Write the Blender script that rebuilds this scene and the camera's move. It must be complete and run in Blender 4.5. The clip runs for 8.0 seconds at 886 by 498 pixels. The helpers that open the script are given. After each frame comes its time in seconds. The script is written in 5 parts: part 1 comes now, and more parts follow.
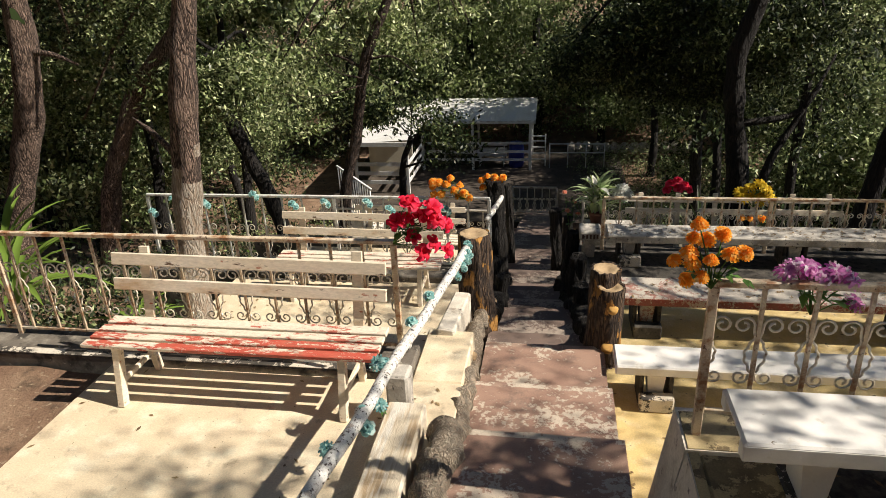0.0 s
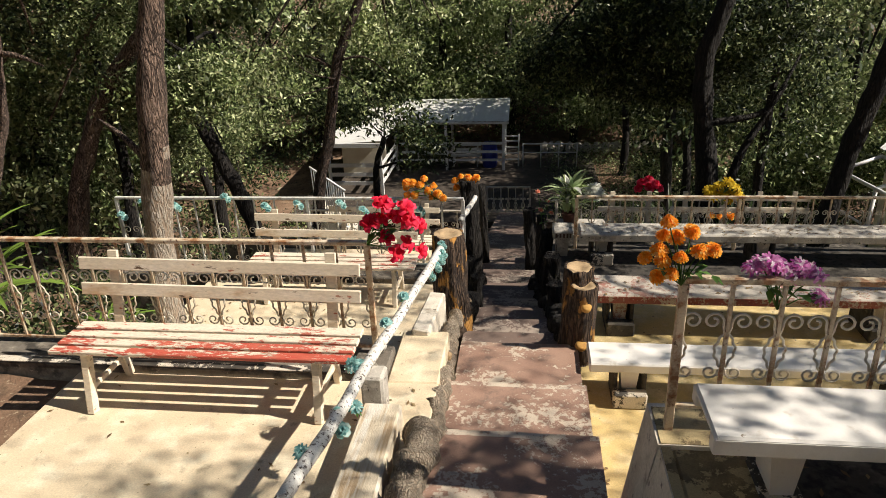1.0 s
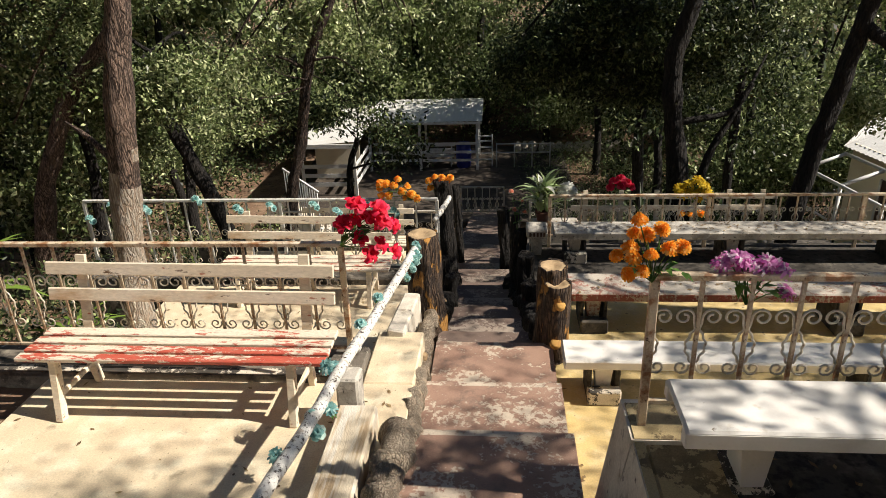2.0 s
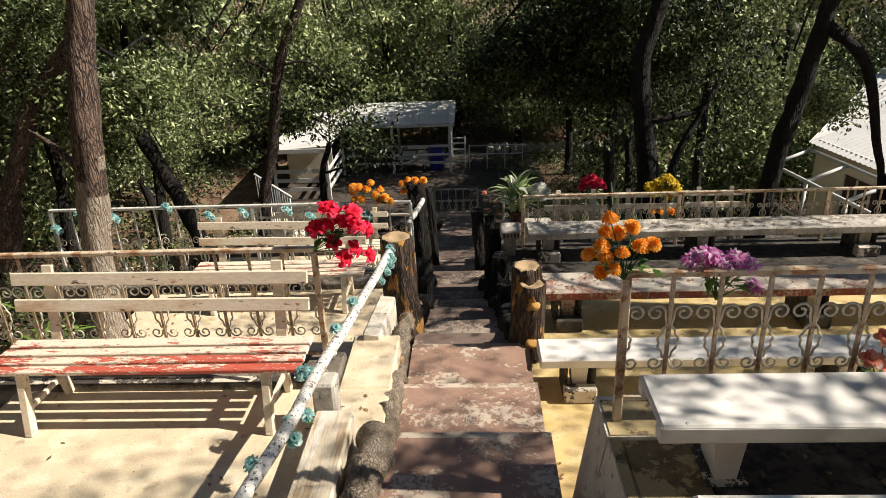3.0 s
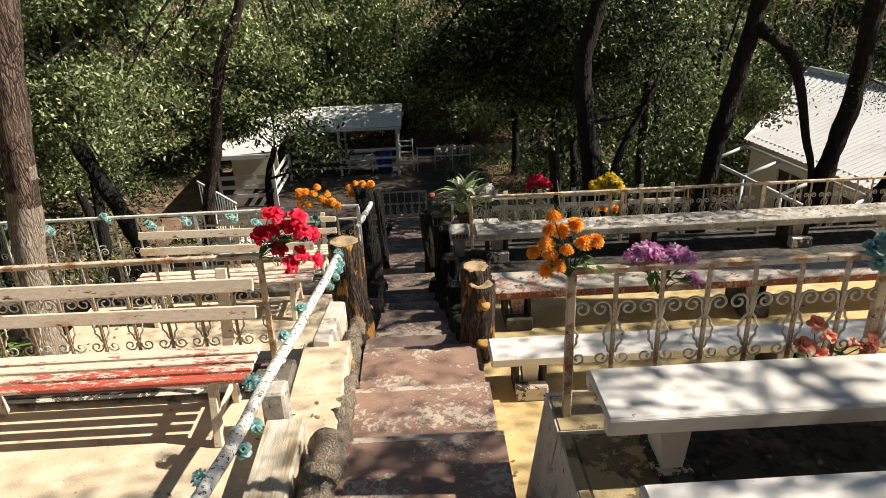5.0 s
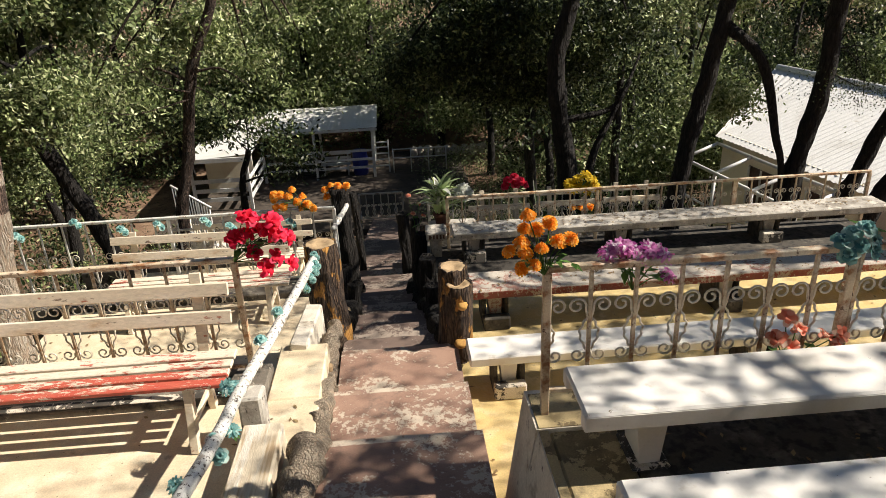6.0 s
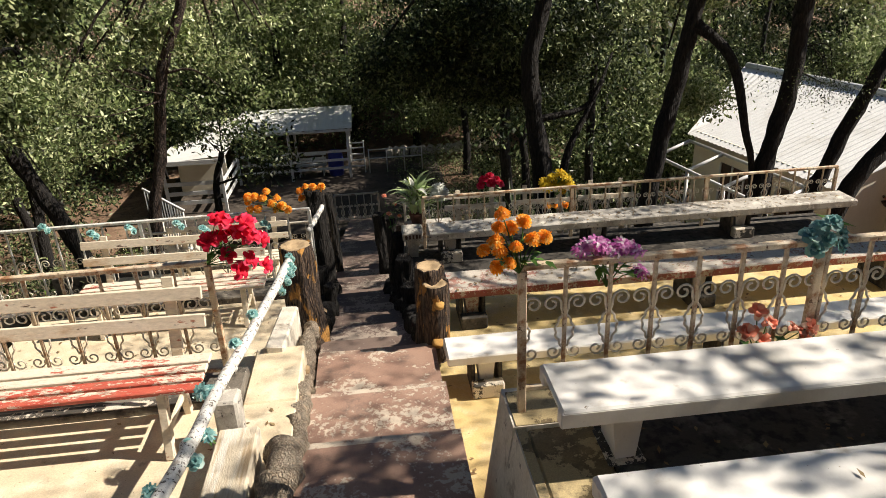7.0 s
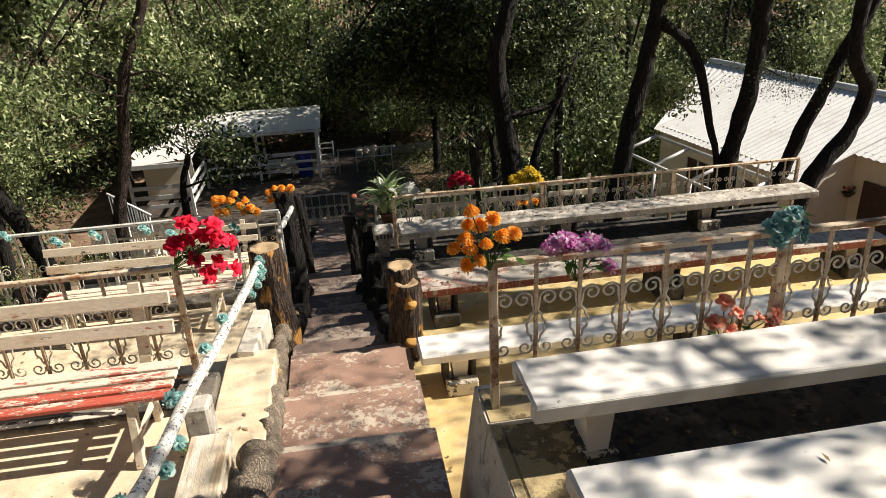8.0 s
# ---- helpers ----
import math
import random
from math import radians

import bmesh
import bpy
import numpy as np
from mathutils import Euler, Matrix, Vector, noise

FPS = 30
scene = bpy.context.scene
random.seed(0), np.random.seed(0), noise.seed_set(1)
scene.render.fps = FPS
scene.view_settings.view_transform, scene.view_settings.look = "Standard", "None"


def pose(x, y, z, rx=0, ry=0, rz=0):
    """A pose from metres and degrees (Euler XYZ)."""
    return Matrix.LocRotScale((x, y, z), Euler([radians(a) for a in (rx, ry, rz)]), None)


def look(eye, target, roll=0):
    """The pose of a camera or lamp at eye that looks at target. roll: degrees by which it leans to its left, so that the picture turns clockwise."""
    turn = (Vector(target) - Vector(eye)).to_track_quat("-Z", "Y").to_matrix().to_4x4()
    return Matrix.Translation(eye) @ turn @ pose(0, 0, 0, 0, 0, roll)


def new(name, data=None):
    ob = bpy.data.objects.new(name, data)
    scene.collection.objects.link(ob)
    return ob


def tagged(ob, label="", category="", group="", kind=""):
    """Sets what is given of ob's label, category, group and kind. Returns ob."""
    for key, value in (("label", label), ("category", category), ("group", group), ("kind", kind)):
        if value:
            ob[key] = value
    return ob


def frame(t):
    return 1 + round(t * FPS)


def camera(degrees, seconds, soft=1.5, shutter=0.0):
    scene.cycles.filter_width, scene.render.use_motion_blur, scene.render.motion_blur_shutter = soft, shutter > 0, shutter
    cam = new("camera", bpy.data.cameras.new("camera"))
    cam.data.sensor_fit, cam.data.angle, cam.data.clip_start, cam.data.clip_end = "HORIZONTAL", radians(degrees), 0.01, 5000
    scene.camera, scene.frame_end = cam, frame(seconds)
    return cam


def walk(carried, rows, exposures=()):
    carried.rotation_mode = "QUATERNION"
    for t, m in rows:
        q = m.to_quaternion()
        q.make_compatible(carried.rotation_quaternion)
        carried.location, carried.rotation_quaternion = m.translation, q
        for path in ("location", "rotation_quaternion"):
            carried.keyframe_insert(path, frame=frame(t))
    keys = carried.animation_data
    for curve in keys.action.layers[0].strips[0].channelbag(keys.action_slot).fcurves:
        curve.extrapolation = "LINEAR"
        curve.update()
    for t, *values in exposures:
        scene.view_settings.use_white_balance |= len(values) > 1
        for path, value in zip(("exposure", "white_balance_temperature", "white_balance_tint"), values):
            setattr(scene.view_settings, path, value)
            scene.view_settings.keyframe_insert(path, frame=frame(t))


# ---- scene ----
# A terraced garden on a slope with stairs, benches and railings.
# x runs along the terraces, y downhill along the stairs, z is up; z = 0 is the first terrace on the left.

# ---- camera and its walk ----
cam = camera(66.3, 8.0, soft=0.5)
walk(cam, [
    (0, pose(0.000, 0.000, 2.600, 66.59, 2.41, 8.96)),
    (0.5, pose(0.004, -0.001, 2.600, 66.58, 2.52, 7.71)),
    (1, pose(0.008, -0.002, 2.599, 66.55, 2.18, 6.76)),
    (1.5, pose(0.012, -0.002, 2.598, 66.49, 1.99, 5.72)),
    (3, pose(0.025, -0.004, 2.596, 66.63, 2.29, 2.16)),
    (3.5, pose(0.030, -0.004, 2.595, 66.68, 2.49, 1.01)),
    (4, pose(0.034, -0.004, 2.594, 66.67, 2.41, -0.08)),
    (4.5, pose(0.039, -0.004, 2.593, 66.69, 2.28, -1.22)),
    (6, pose(0.054, -0.004, 2.590, 66.65, 2.35, -4.41)),
    (6.5, pose(0.059, -0.004, 2.588, 66.64, 2.50, -5.49)),
    (7, pose(0.065, -0.004, 2.587, 66.56, 2.35, -6.49)),
    (7.5, pose(0.070, -0.003, 2.585, 66.47, 2.47, -7.73)),
    (8, pose(0.075, -0.003, 2.584, 66.35, 2.62, -9.15)),
], exposures=[(0, 0.52), (8, 0.68)])

# ---- world and sun ----
TO_SUN = Vector((1.07, -0.06, 1.0)).normalized()
world = bpy.data.worlds.new("sky")
scene.world = world
world.use_nodes = True
sky = world.node_tree.nodes.new("ShaderNodeTexSky")
sky.sky_type = 'NISHITA'
sky.sun_disc = False
sky.air_density = 0.65
sky.dust_density = 0.3
sky.sun_elevation = math.asin(TO_SUN.z)
sky.sun_rotation = math.atan2(TO_SUN.x, TO_SUN.y)
background = world.node_tree.nodes["Background"]
world.node_tree.links.new(sky.outputs[0], background.inputs[0])
background.inputs[1].default_value = 0.05
sun = new("sun", bpy.data.lights.new("sun", 'SUN'))
sun.data.energy = 5.0
sun.data.angle = radians(0.55)
sun.data.color = (1.0, 0.905, 0.775)
sun.matrix_world = look(TO_SUN * 40, (0, 0, 0))


# ---- mesh helpers ----
class Geo:
    """Collects vertices and faces for one mesh."""

    def __init__(self):
        self.v, self.f, self.mi, self.smooth, self.at = [], [], [], [], Matrix.Identity(4)
        self.slot, self.soft = 0, False

    def add(self, verts, faces):
        n = len(self.v)
        m = self.at
        self.v += [tuple(m @ Vector(p)) for p in verts]
        for fc in faces:
            self.f.append(tuple(i + n for i in fc))
            self.mi.append(self.slot)
            self.smooth.append(self.soft)

    def box(self, lo, hi, c=0.006):
        """A box with chamfered edges."""
        x0, y0, z0 = lo
        x1, y1, z1 = hi
        c = min(c, 0.45 * min(x1 - x0, y1 - y0, z1 - z0))
        vs, ids = [], {}
        for ix, (x, sx) in enumerate(((x0, 1), (x1, -1))):
            for iy, (y, sy) in enumerate(((y0, 1), (y1, -1))):
                for iz, (z, sz) in enumerate(((z0, 1), (z1, -1))):
                    for a in range(3):
                        ids[ix, iy, iz, a] = len(vs)
                        vs.append((x + (0 if a == 0 else sx * c), y + (0 if a == 1 else sy * c), z + (0 if a == 2 else sz * c)))
        fs = []

        def q(*k):
            fs.append([ids[i] for i in k])
        for s in (0, 1):
            o = 1 if s else -1
            r = ((0, 0), (1, 0), (1, 1), (0, 1))[::o]
            q(*[(s, a, b, 0) for a, b in r])
            r2 = ((0, 0), (0, 1), (1, 1), (1, 0))[::o]
            q(*[(a, s, b, 1) for a, b in r2])
            q(*[(a, b, s, 2) for a, b in r])
        for a in (0, 1):
            for b in (0, 1):
                w = a == b
                k = [(a, b, 0, 0), (a, b, 1, 0), (a, b, 1, 1), (a, b, 0, 1)]
                q(*(k if not w else k[::-1]))
                k = [(a, 0, b, 0), (a, 1, b, 0), (a, 1, b, 2), (a, 0, b, 2)]
                q(*(k if w else k[::-1]))
                k = [(0, a, b, 1), (1, a, b, 1), (1, a, b, 2), (0, a, b, 2)]
                q(*(k if not w else k[::-1]))
                for c3 in (0, 1):
                    k = [(a, b, c3, 0), (a, b, c3, 1), (a, b, c3, 2)]
                    q(*(k if (a + b + c3) % 2 else k[::-1]))
        self.add(vs, fs)
        return self

    def tube(self, pts, r, n=8, rough=0.0, seed=0.0, cap=True):
        """A tube along points, with one radius or one for each point."""
        pts = [Vector(p) for p in pts]
        rs = list(r) if isinstance(r, (list, tuple)) else [r] * len(pts)
        vs, fs = [], []
        side = None
        for i, p in enumerate(pts):
            t = (pts[min(i + 1, len(pts) - 1)] - pts[max(i - 1, 0)]).normalized()
            if side is None:
                side = t.orthogonal().normalized()
            side = (side - t * side.dot(t)).normalized()
            up = t.cross(side)
            for k in range(n):
                a = 2 * math.pi * k / n
                d = side * math.cos(a) + up * math.sin(a)
                q = p + d * rs[i]
                if rough:
                    q += d * rs[i] * rough * noise.noise(Vector((q.x * 3 + seed, q.y * 3, q.z * 1.2)) * (0.6 / max(rs[i], 0.03)) ** 0.5)
                vs.append(q)
        for i in range(len(pts) - 1):
            for k in range(n):
                a, b = i * n + k, i * n + (k + 1) % n
                fs.append((a, b, b + n, a + n))
        if cap:
            fs.append(tuple(range(n))[::-1])
            fs.append(tuple(range((len(pts) - 1) * n, len(pts) * n)))
        keep = self.soft
        self.soft = True
        self.add(vs, fs)
        self.soft = keep
        return self

    def prism(self, outline, y0, y1):
        """Extrudes an outline in x and z along y."""
        n = len(outline)
        vs = [(x, y0, z) for x, z in outline] + [(x, y1, z) for x, z in outline]
        fs = [tuple(range(n)), tuple(range(n, 2 * n))[::-1]]
        fs += [(i, i + n, (i + 1) % n + n, (i + 1) % n) for i in range(n)]
        self.add(vs, fs)
        return self

    def mesh(self, name, mats):
        me = bpy.data.meshes.new(name)
        me.from_pydata(self.v, [], self.f)
        for m in (mats if isinstance(mats, (list, tuple)) else [mats]):
            me.materials.append(m)
        me.polygons.foreach_set("material_index", self.mi)
        me.polygons.foreach_set("use_smooth", self.smooth)
        me.validate()
        me.update()
        return me


def part(name, shape, material, parent, label="", at=None):
    """Links a Geo or a ready mesh as one object under a thing or a part."""
    me = shape.mesh(name, material) if isinstance(shape, Geo) else shape
    ob = new(name, me)
    ob.parent = parent
    if at is not None:
        ob.matrix_basis = at if isinstance(at, Matrix) else Matrix.Translation(at)
    return tagged(ob, label=label)


def thing(name, base, label, category, group="", kind=""):
    ob = new(name)
    ob.empty_display_size = 0.1
    ob.matrix_basis = base if isinstance(base, Matrix) else Matrix.Translation(base)
    return tagged(ob, label, category, group, kind)


def solid(name, shape, material, label, category, kind="structure"):
    """A thing that is a single mesh."""
    me = shape.mesh(name, material) if isinstance(shape, Geo) else shape
    return tagged(new(name, me), label, category, "", kind)


# ---- materials ----
def nodes_of(name):
    m = bpy.data.materials.new(name)
    m.use_nodes = True
    t = m.node_tree
    return m, t, t.nodes["Principled BSDF"]


def mk(t, kind, **sets):
    n = t.nodes.new(kind)
    for k, v in sets.items():
        n.inputs[k].default_value = v
    return n


def coords(t, stretch=(1, 1, 1), world_space=False):
    if world_space:
        src = t.nodes.new("ShaderNodeNewGeometry").outputs["Position"]
    else:
        src = t.nodes.new("ShaderNodeTexCoord").outputs["Object"]
    mp = t.nodes.new("ShaderNodeMapping")
    mp.inputs["Scale"].default_value = stretch
    t.links.new(src, mp.inputs["Vector"])
    return mp.outputs[0]


def fbm(t, vec, scale, detail=6, rough=0.6):
    n = mk(t, "ShaderNodeTexNoise", Scale=scale, Detail=detail, Roughness=rough)
    t.links.new(vec, n.inputs["Vector"])
    return n.outputs[0]


def steps(t, value, lo, hi):
    n = t.nodes.new("ShaderNodeMapRange")
    n.inputs["From Min"].default_value, n.inputs["From Max"].default_value = lo, hi
    t.links.new(value, n.inputs["Value"])
    return n.outputs[0]


def blend(t, fac, a, b):
    n = t.nodes.new("ShaderNodeMix")
    n.data_type = 'RGBA'
    t.links.new(fac, n.inputs[0])
    for sock, c in ((n.inputs[6], a), (n.inputs[7], b)):
        if isinstance(c, tuple):
            sock.default_value = (*c, 1)
        else:
            t.links.new(c, sock)
    return n.outputs[2]


def relief(t, p, value, strength, distance=0.01):
    n = mk(t, "ShaderNodeBump", Strength=strength, Distance=distance)
    t.links.new(value, n.inputs["Height"])
    t.links.new(n.outputs[0], p.inputs["Normal"])


def surface(name, layers, rough=0.8, bump=0.4, grain=60, stretch=(1, 1, 1), metal=0.0, ws=False, dist=0.006, speck=0.8):
    """layers: a base colour, then (colour, scale, low, high) laid over it by noise."""
    m, t, p = nodes_of(name)
    vec = coords(t, stretch, ws)
    col = layers[0]
    height = fbm(t, vec, grain, 5, 0.65)
    for c, scale, lo, hi in layers[1:]:
        col = blend(t, steps(t, fbm(t, vec, scale), lo, hi), col, c)
    fine = blend(t, steps(t, height, 0.25, 0.75), (0.72, 0.72, 0.72), (1.15, 1.15, 1.15))
    mul = t.nodes.new("ShaderNodeMix")
    mul.data_type, mul.blend_type = 'RGBA', 'MULTIPLY'
    mul.inputs[0].default_value = speck
    if isinstance(col, tuple):
        mul.inputs[6].default_value = (*col, 1)
    else:
        t.links.new(col, mul.inputs[6])
    t.links.new(fine, mul.inputs[7])
    t.links.new(mul.outputs[2], p.inputs["Base Color"])
    p.inputs["Roughness"].default_value = rough
    p.inputs["Metallic"].default_value = metal
    if bump:
        relief(t, p, height, bump, dist)
    return m


def chipped(name, paint, paint2, under, dirt, fine=26, coarse=3.0, level=0.56, stretch=(1, 1, 1), ws=False, rough=0.75):
    """Paint that has flaked off in clusters of small chips, with a second paint tone and dirt."""
    m, t, p = nodes_of(name)
    vec = coords(t, stretch, ws)
    add = t.nodes.new("ShaderNodeMath")
    add.operation = 'MULTIPLY_ADD'
    t.links.new(fbm(t, vec, coarse, 3, 0.5), add.inputs[0])
    add.inputs[1].default_value = 0.85
    t.links.new(fbm(t, vec, fine, 8, 0.72), add.inputs[2])
    mask = steps(t, add.outputs[0], level + 0.425, level + 0.45)
    col = blend(t, steps(t, fbm(t, vec, coarse * 2.3), 0.4, 0.66), paint, paint2)
    col = blend(t, mask, col, under)
    col = blend(t, steps(t, fbm(t, vec, coarse * 1.7, 8, 0.7), 0.56, 0.76), col, dirt)
    grain = fbm(t, vec, 140, 4, 0.6)
    mul = t.nodes.new("ShaderNodeMix")
    mul.data_type, mul.blend_type = 'RGBA', 'MULTIPLY'
    mul.inputs[0].default_value = 0.7
    t.links.new(col, mul.inputs[6])
    t.links.new(blend(t, steps(t, grain, 0.3, 0.7), (0.7, 0.7, 0.7), (1.15, 1.15, 1.15)), mul.inputs[7])
    t.links.new(mul.outputs[2], p.inputs["Base Color"])
    p.inputs["Roughness"].default_value = rough
    sub = t.nodes.new("ShaderNodeMath")
    sub.operation = 'SUBTRACT'
    t.links.new(grain, sub.inputs[0])
    t.links.new(mask, sub.inputs[1])
    relief(t, p, sub.outputs[0], 0.5, 0.003)
    return m


def leafy(name, a, b, c, through_light=0.28, gloss=0.40, vary=0.0):
    """Leaves: three greens by island, with light shining through."""
    m, t, p = nodes_of(name)
    g = t.nodes.new("ShaderNodeNewGeometry")
    ramp = t.nodes.new("ShaderNodeValToRGB")
    ramp.color_ramp.elements[0].color = (*a, 1)
    ramp.color_ramp.elements[1].color = (*c, 1)
    e = ramp.color_ramp.elements.new(0.64)
    e.color = (*b, 1)
    t.links.new(g.outputs["Random Per Island"], ramp.inputs[0])
    nz = mk(t, "ShaderNodeTexNoise", Scale=1.7, Detail=3)
    t.links.new(coords(t), nz.inputs["Vector"])
    tone = t.nodes.new("ShaderNodeMapRange")
    tone.inputs[1].default_value, tone.inputs[2].default_value = 0.36, 0.64
    tone.inputs[3].default_value, tone.inputs[4].default_value = 1 - 0.42 * vary, 1 + 0.6 * vary
    t.links.new(nz.outputs[0], tone.inputs[0])
    tint = t.nodes.new("ShaderNodeVectorMath")
    tint.operation = 'SCALE'
    t.links.new(ramp.outputs[0], tint.inputs[0])
    t.links.new(tone.outputs[0], tint.inputs["Scale"])
    t.links.new(tint.outputs[0], p.inputs["Base Color"])
    p.inputs["Roughness"].default_value = gloss
    p.inputs["Specular IOR Level"].default_value = 0.22
    tr = t.nodes.new("ShaderNodeBsdfTranslucent")
    t.links.new(tint.outputs[0], tr.inputs[0])
    mix = t.nodes.new("ShaderNodeMixShader")
    mix.inputs[0].default_value = through_light
    t.links.new(p.outputs[0], mix.inputs[1])
    t.links.new(tr.outputs[0], mix.inputs[2])
    t.links.new(mix.outputs[0], t.nodes["Material Output"].inputs[0])
    return m


def bark_material(name, dark, light, scale=1.0, painted=None):
    """Fissured bark: long plates parted by dark cracks, with fine grain."""
    m, t, p = nodes_of(name)
    base = coords(t, (1, 1, 0.17))
    wob = t.nodes.new("ShaderNodeMix")
    wob.data_type = 'RGBA'
    wob.inputs[0].default_value = 0.15
    nz = mk(t, "ShaderNodeTexNoise", Scale=9.0, Detail=4)
    t.links.new(base, nz.inputs["Vector"])
    t.links.new(base, wob.inputs[6])
    t.links.new(nz.outputs["Color"], wob.inputs[7])
    vor = mk(t, "ShaderNodeTexVoronoi", Scale=24.0 * scale)
    vor.feature = 'DISTANCE_TO_EDGE'
    t.links.new(wob.outputs[2], vor.inputs["Vector"])
    crack = steps(t, vor.outputs["Distance"], 0.02, 0.26)
    grain = fbm(t, coords(t, (1, 1, 0.3)), 60 * scale, 6, 0.7)
    both = t.nodes.new("ShaderNodeMath")
    both.operation = 'MULTIPLY'
    t.links.new(crack, both.inputs[0])
    t.links.new(steps(t, grain, 0.25, 0.7), both.inputs[1])
    col = blend(t, both.outputs[0], dark, light)
    col = blend(t, steps(t, fbm(t, coords(t), 2.3, 4), 0.52, 0.75), col, tuple(0.45 * k for k in light))
    if painted:
        col = blend(t, steps(t, fbm(t, coords(t, (3, 3, 1.2)), 3), painted[1], painted[1] + 0.04), col, painted[0])
    t.links.new(col, p.inputs["Base Color"])
    p.inputs["Roughness"].default_value = 0.9
    relief(t, p, both.outputs[0], 1.0, 0.03)
    return m


CREAM_FLOOR = surface("cream_floor_paint", [(0.72, 0.60, 0.42), ((0.60, 0.49, 0.34), 1.6, 0.5, 0.7), ((0.80, 0.72, 0.54), 5, 0.5, 0.65), ((0.40, 0.33, 0.23), 7, 0.60, 0.72), ((0.22, 0.17, 0.11), 38, 0.66, 0.70)], 0.75, 0.25, 90, ws=True)
YELLOW_FLOOR = surface("yellow_floor_paint", [(0.66, 0.50, 0.22), ((0.46, 0.36, 0.19), 2.2, 0.5, 0.68), ((0.72, 0.58, 0.32), 6, 0.5, 0.65), ((0.10, 0.08, 0.06), 12, 0.66, 0.72)], 0.8, 0.3, 80, ws=True)
WHITE_WALL = surface("white_lime_wall", [(0.72, 0.67, 0.58), ((0.54, 0.48, 0.39), 2.5, 0.46, 0.66), ((0.30, 0.25, 0.19), 6, 0.58, 0.72), ((0.10, 0.085, 0.07), 11, 0.62, 0.70)], 0.85, 0.5, 60, ws=True)
WHITE_SLAB = surface("white_painted_concrete", [(0.82, 0.80, 0.76), ((0.70, 0.67, 0.61), 2.2, 0.5, 0.7), ((0.60, 0.55, 0.47), 7, 0.62, 0.72), ((0.30, 0.25, 0.19), 24, 0.70, 0.74)], 0.55, 0.12, 70, speck=0.2)
OLD_SLAB = surface("weathered_concrete", [(0.50, 0.47, 0.42), ((0.30, 0.27, 0.23), 4, 0.46, 0.62), ((0.66, 0.62, 0.55), 9, 0.54, 0.62), ((0.10, 0.09, 0.08), 26, 0.6, 0.66)], 0.85, 0.45, 70)
RED_SLAB = chipped("weathered_red_concrete", (0.36, 0.16, 0.12), (0.42, 0.32, 0.27), (0.54, 0.49, 0.42), (0.13, 0.105, 0.09), 28, 3.5, 0.40)
# grime on yellow paint, with the shade on the floor strip darkening it
GRIME_SHADE_FLOOR = chipped("grime_and_shade_yellow_floor", (0.17, 0.125, 0.065), (0.30, 0.23, 0.115), (0.52, 0.41, 0.22), (0.045, 0.038, 0.030), 10, 4, 0.50, ws=True)
# mould on bench feet; on terraces, shade under benches put into the colour
MOULD_SHADE_BASE = surface("mould_and_shade_concrete", [(0.07, 0.062, 0.052), ((0.18, 0.16, 0.13), 6, 0.55, 0.7), ((0.025, 0.022, 0.02), 14, 0.5, 0.62)], 0.9, 0.6, 50, ws=True)
STEP_PAINT = chipped("worn_red_oxide_step", (0.37, 0.235, 0.175), (0.29, 0.175, 0.130), (0.58, 0.49, 0.39), (0.13, 0.100, 0.085), 24, 2.6, 0.572, ws=True)
STEP_EDGE = chipped("worn_step_nosing", (0.40, 0.28, 0.21), (0.30, 0.18, 0.14), (0.58, 0.50, 0.40), (0.16, 0.12, 0.10), 24, 4, 0.50, ws=True)
# worn step paint, darkened to hold the shade over the lower flight
SHADED_STEP = chipped("worn_shade_darkened_step", (0.180, 0.128, 0.104), (0.135, 0.098, 0.082), (0.34, 0.28, 0.23), (0.050, 0.042, 0.037), 22, 2.4, 0.56, ws=True)
# yard floor with the tree shade put into its low base colour
YARD = surface("shade_darkened_yard", [(0.060, 0.046, 0.036), ((0.10, 0.08, 0.062), 1.4, 0.5, 0.66), ((0.025, 0.020, 0.016), 5, 0.52, 0.66), ((0.16, 0.12, 0.08), 22, 0.62, 0.68)], 0.9, 0.5, 40, ws=True)
CREAM_WOOD = surface("cream_painted_wood", [(0.78, 0.68, 0.53), ((0.58, 0.41, 0.25), 7, 0.56, 0.68), ((0.84, 0.76, 0.64), 3, 0.5, 0.65), ((0.42, 0.16, 0.09), 14, 0.66, 0.69), ((0.14, 0.085, 0.05), 24, 0.63, 0.69)], 0.7, 0.35, 70, (0.35, 1, 1))
RED_WOOD = chipped("chipped_red_wood", (0.52, 0.085, 0.055), (0.54, 0.14, 0.09), (0.76, 0.67, 0.54), (0.26, 0.15, 0.10), 46, 9, 0.505, (0.30, 1, 1), rough=0.6)
FADED_WOOD = chipped("worn_cream_and_red_wood", (0.50, 0.12, 0.08), (0.52, 0.20, 0.14), (0.76, 0.67, 0.54), (0.28, 0.17, 0.11), 40, 8, 0.40, (0.30, 1, 1), rough=0.65)
RED_EDGE = chipped("flaking_red_edge", (0.30, 0.065, 0.045), (0.26, 0.11, 0.06), (0.46, 0.36, 0.27), (0.09, 0.06, 0.045), 34, 5, 0.53)
# mould on the bench feet; dark blotches also dim the kerb strip
MOULD_SHADE_WASH = chipped("mould_and_shade_whitewash", (0.045, 0.040, 0.034), (0.10, 0.085, 0.07), (0.66, 0.60, 0.50), (0.05, 0.045, 0.04), 22, 5, 0.50)
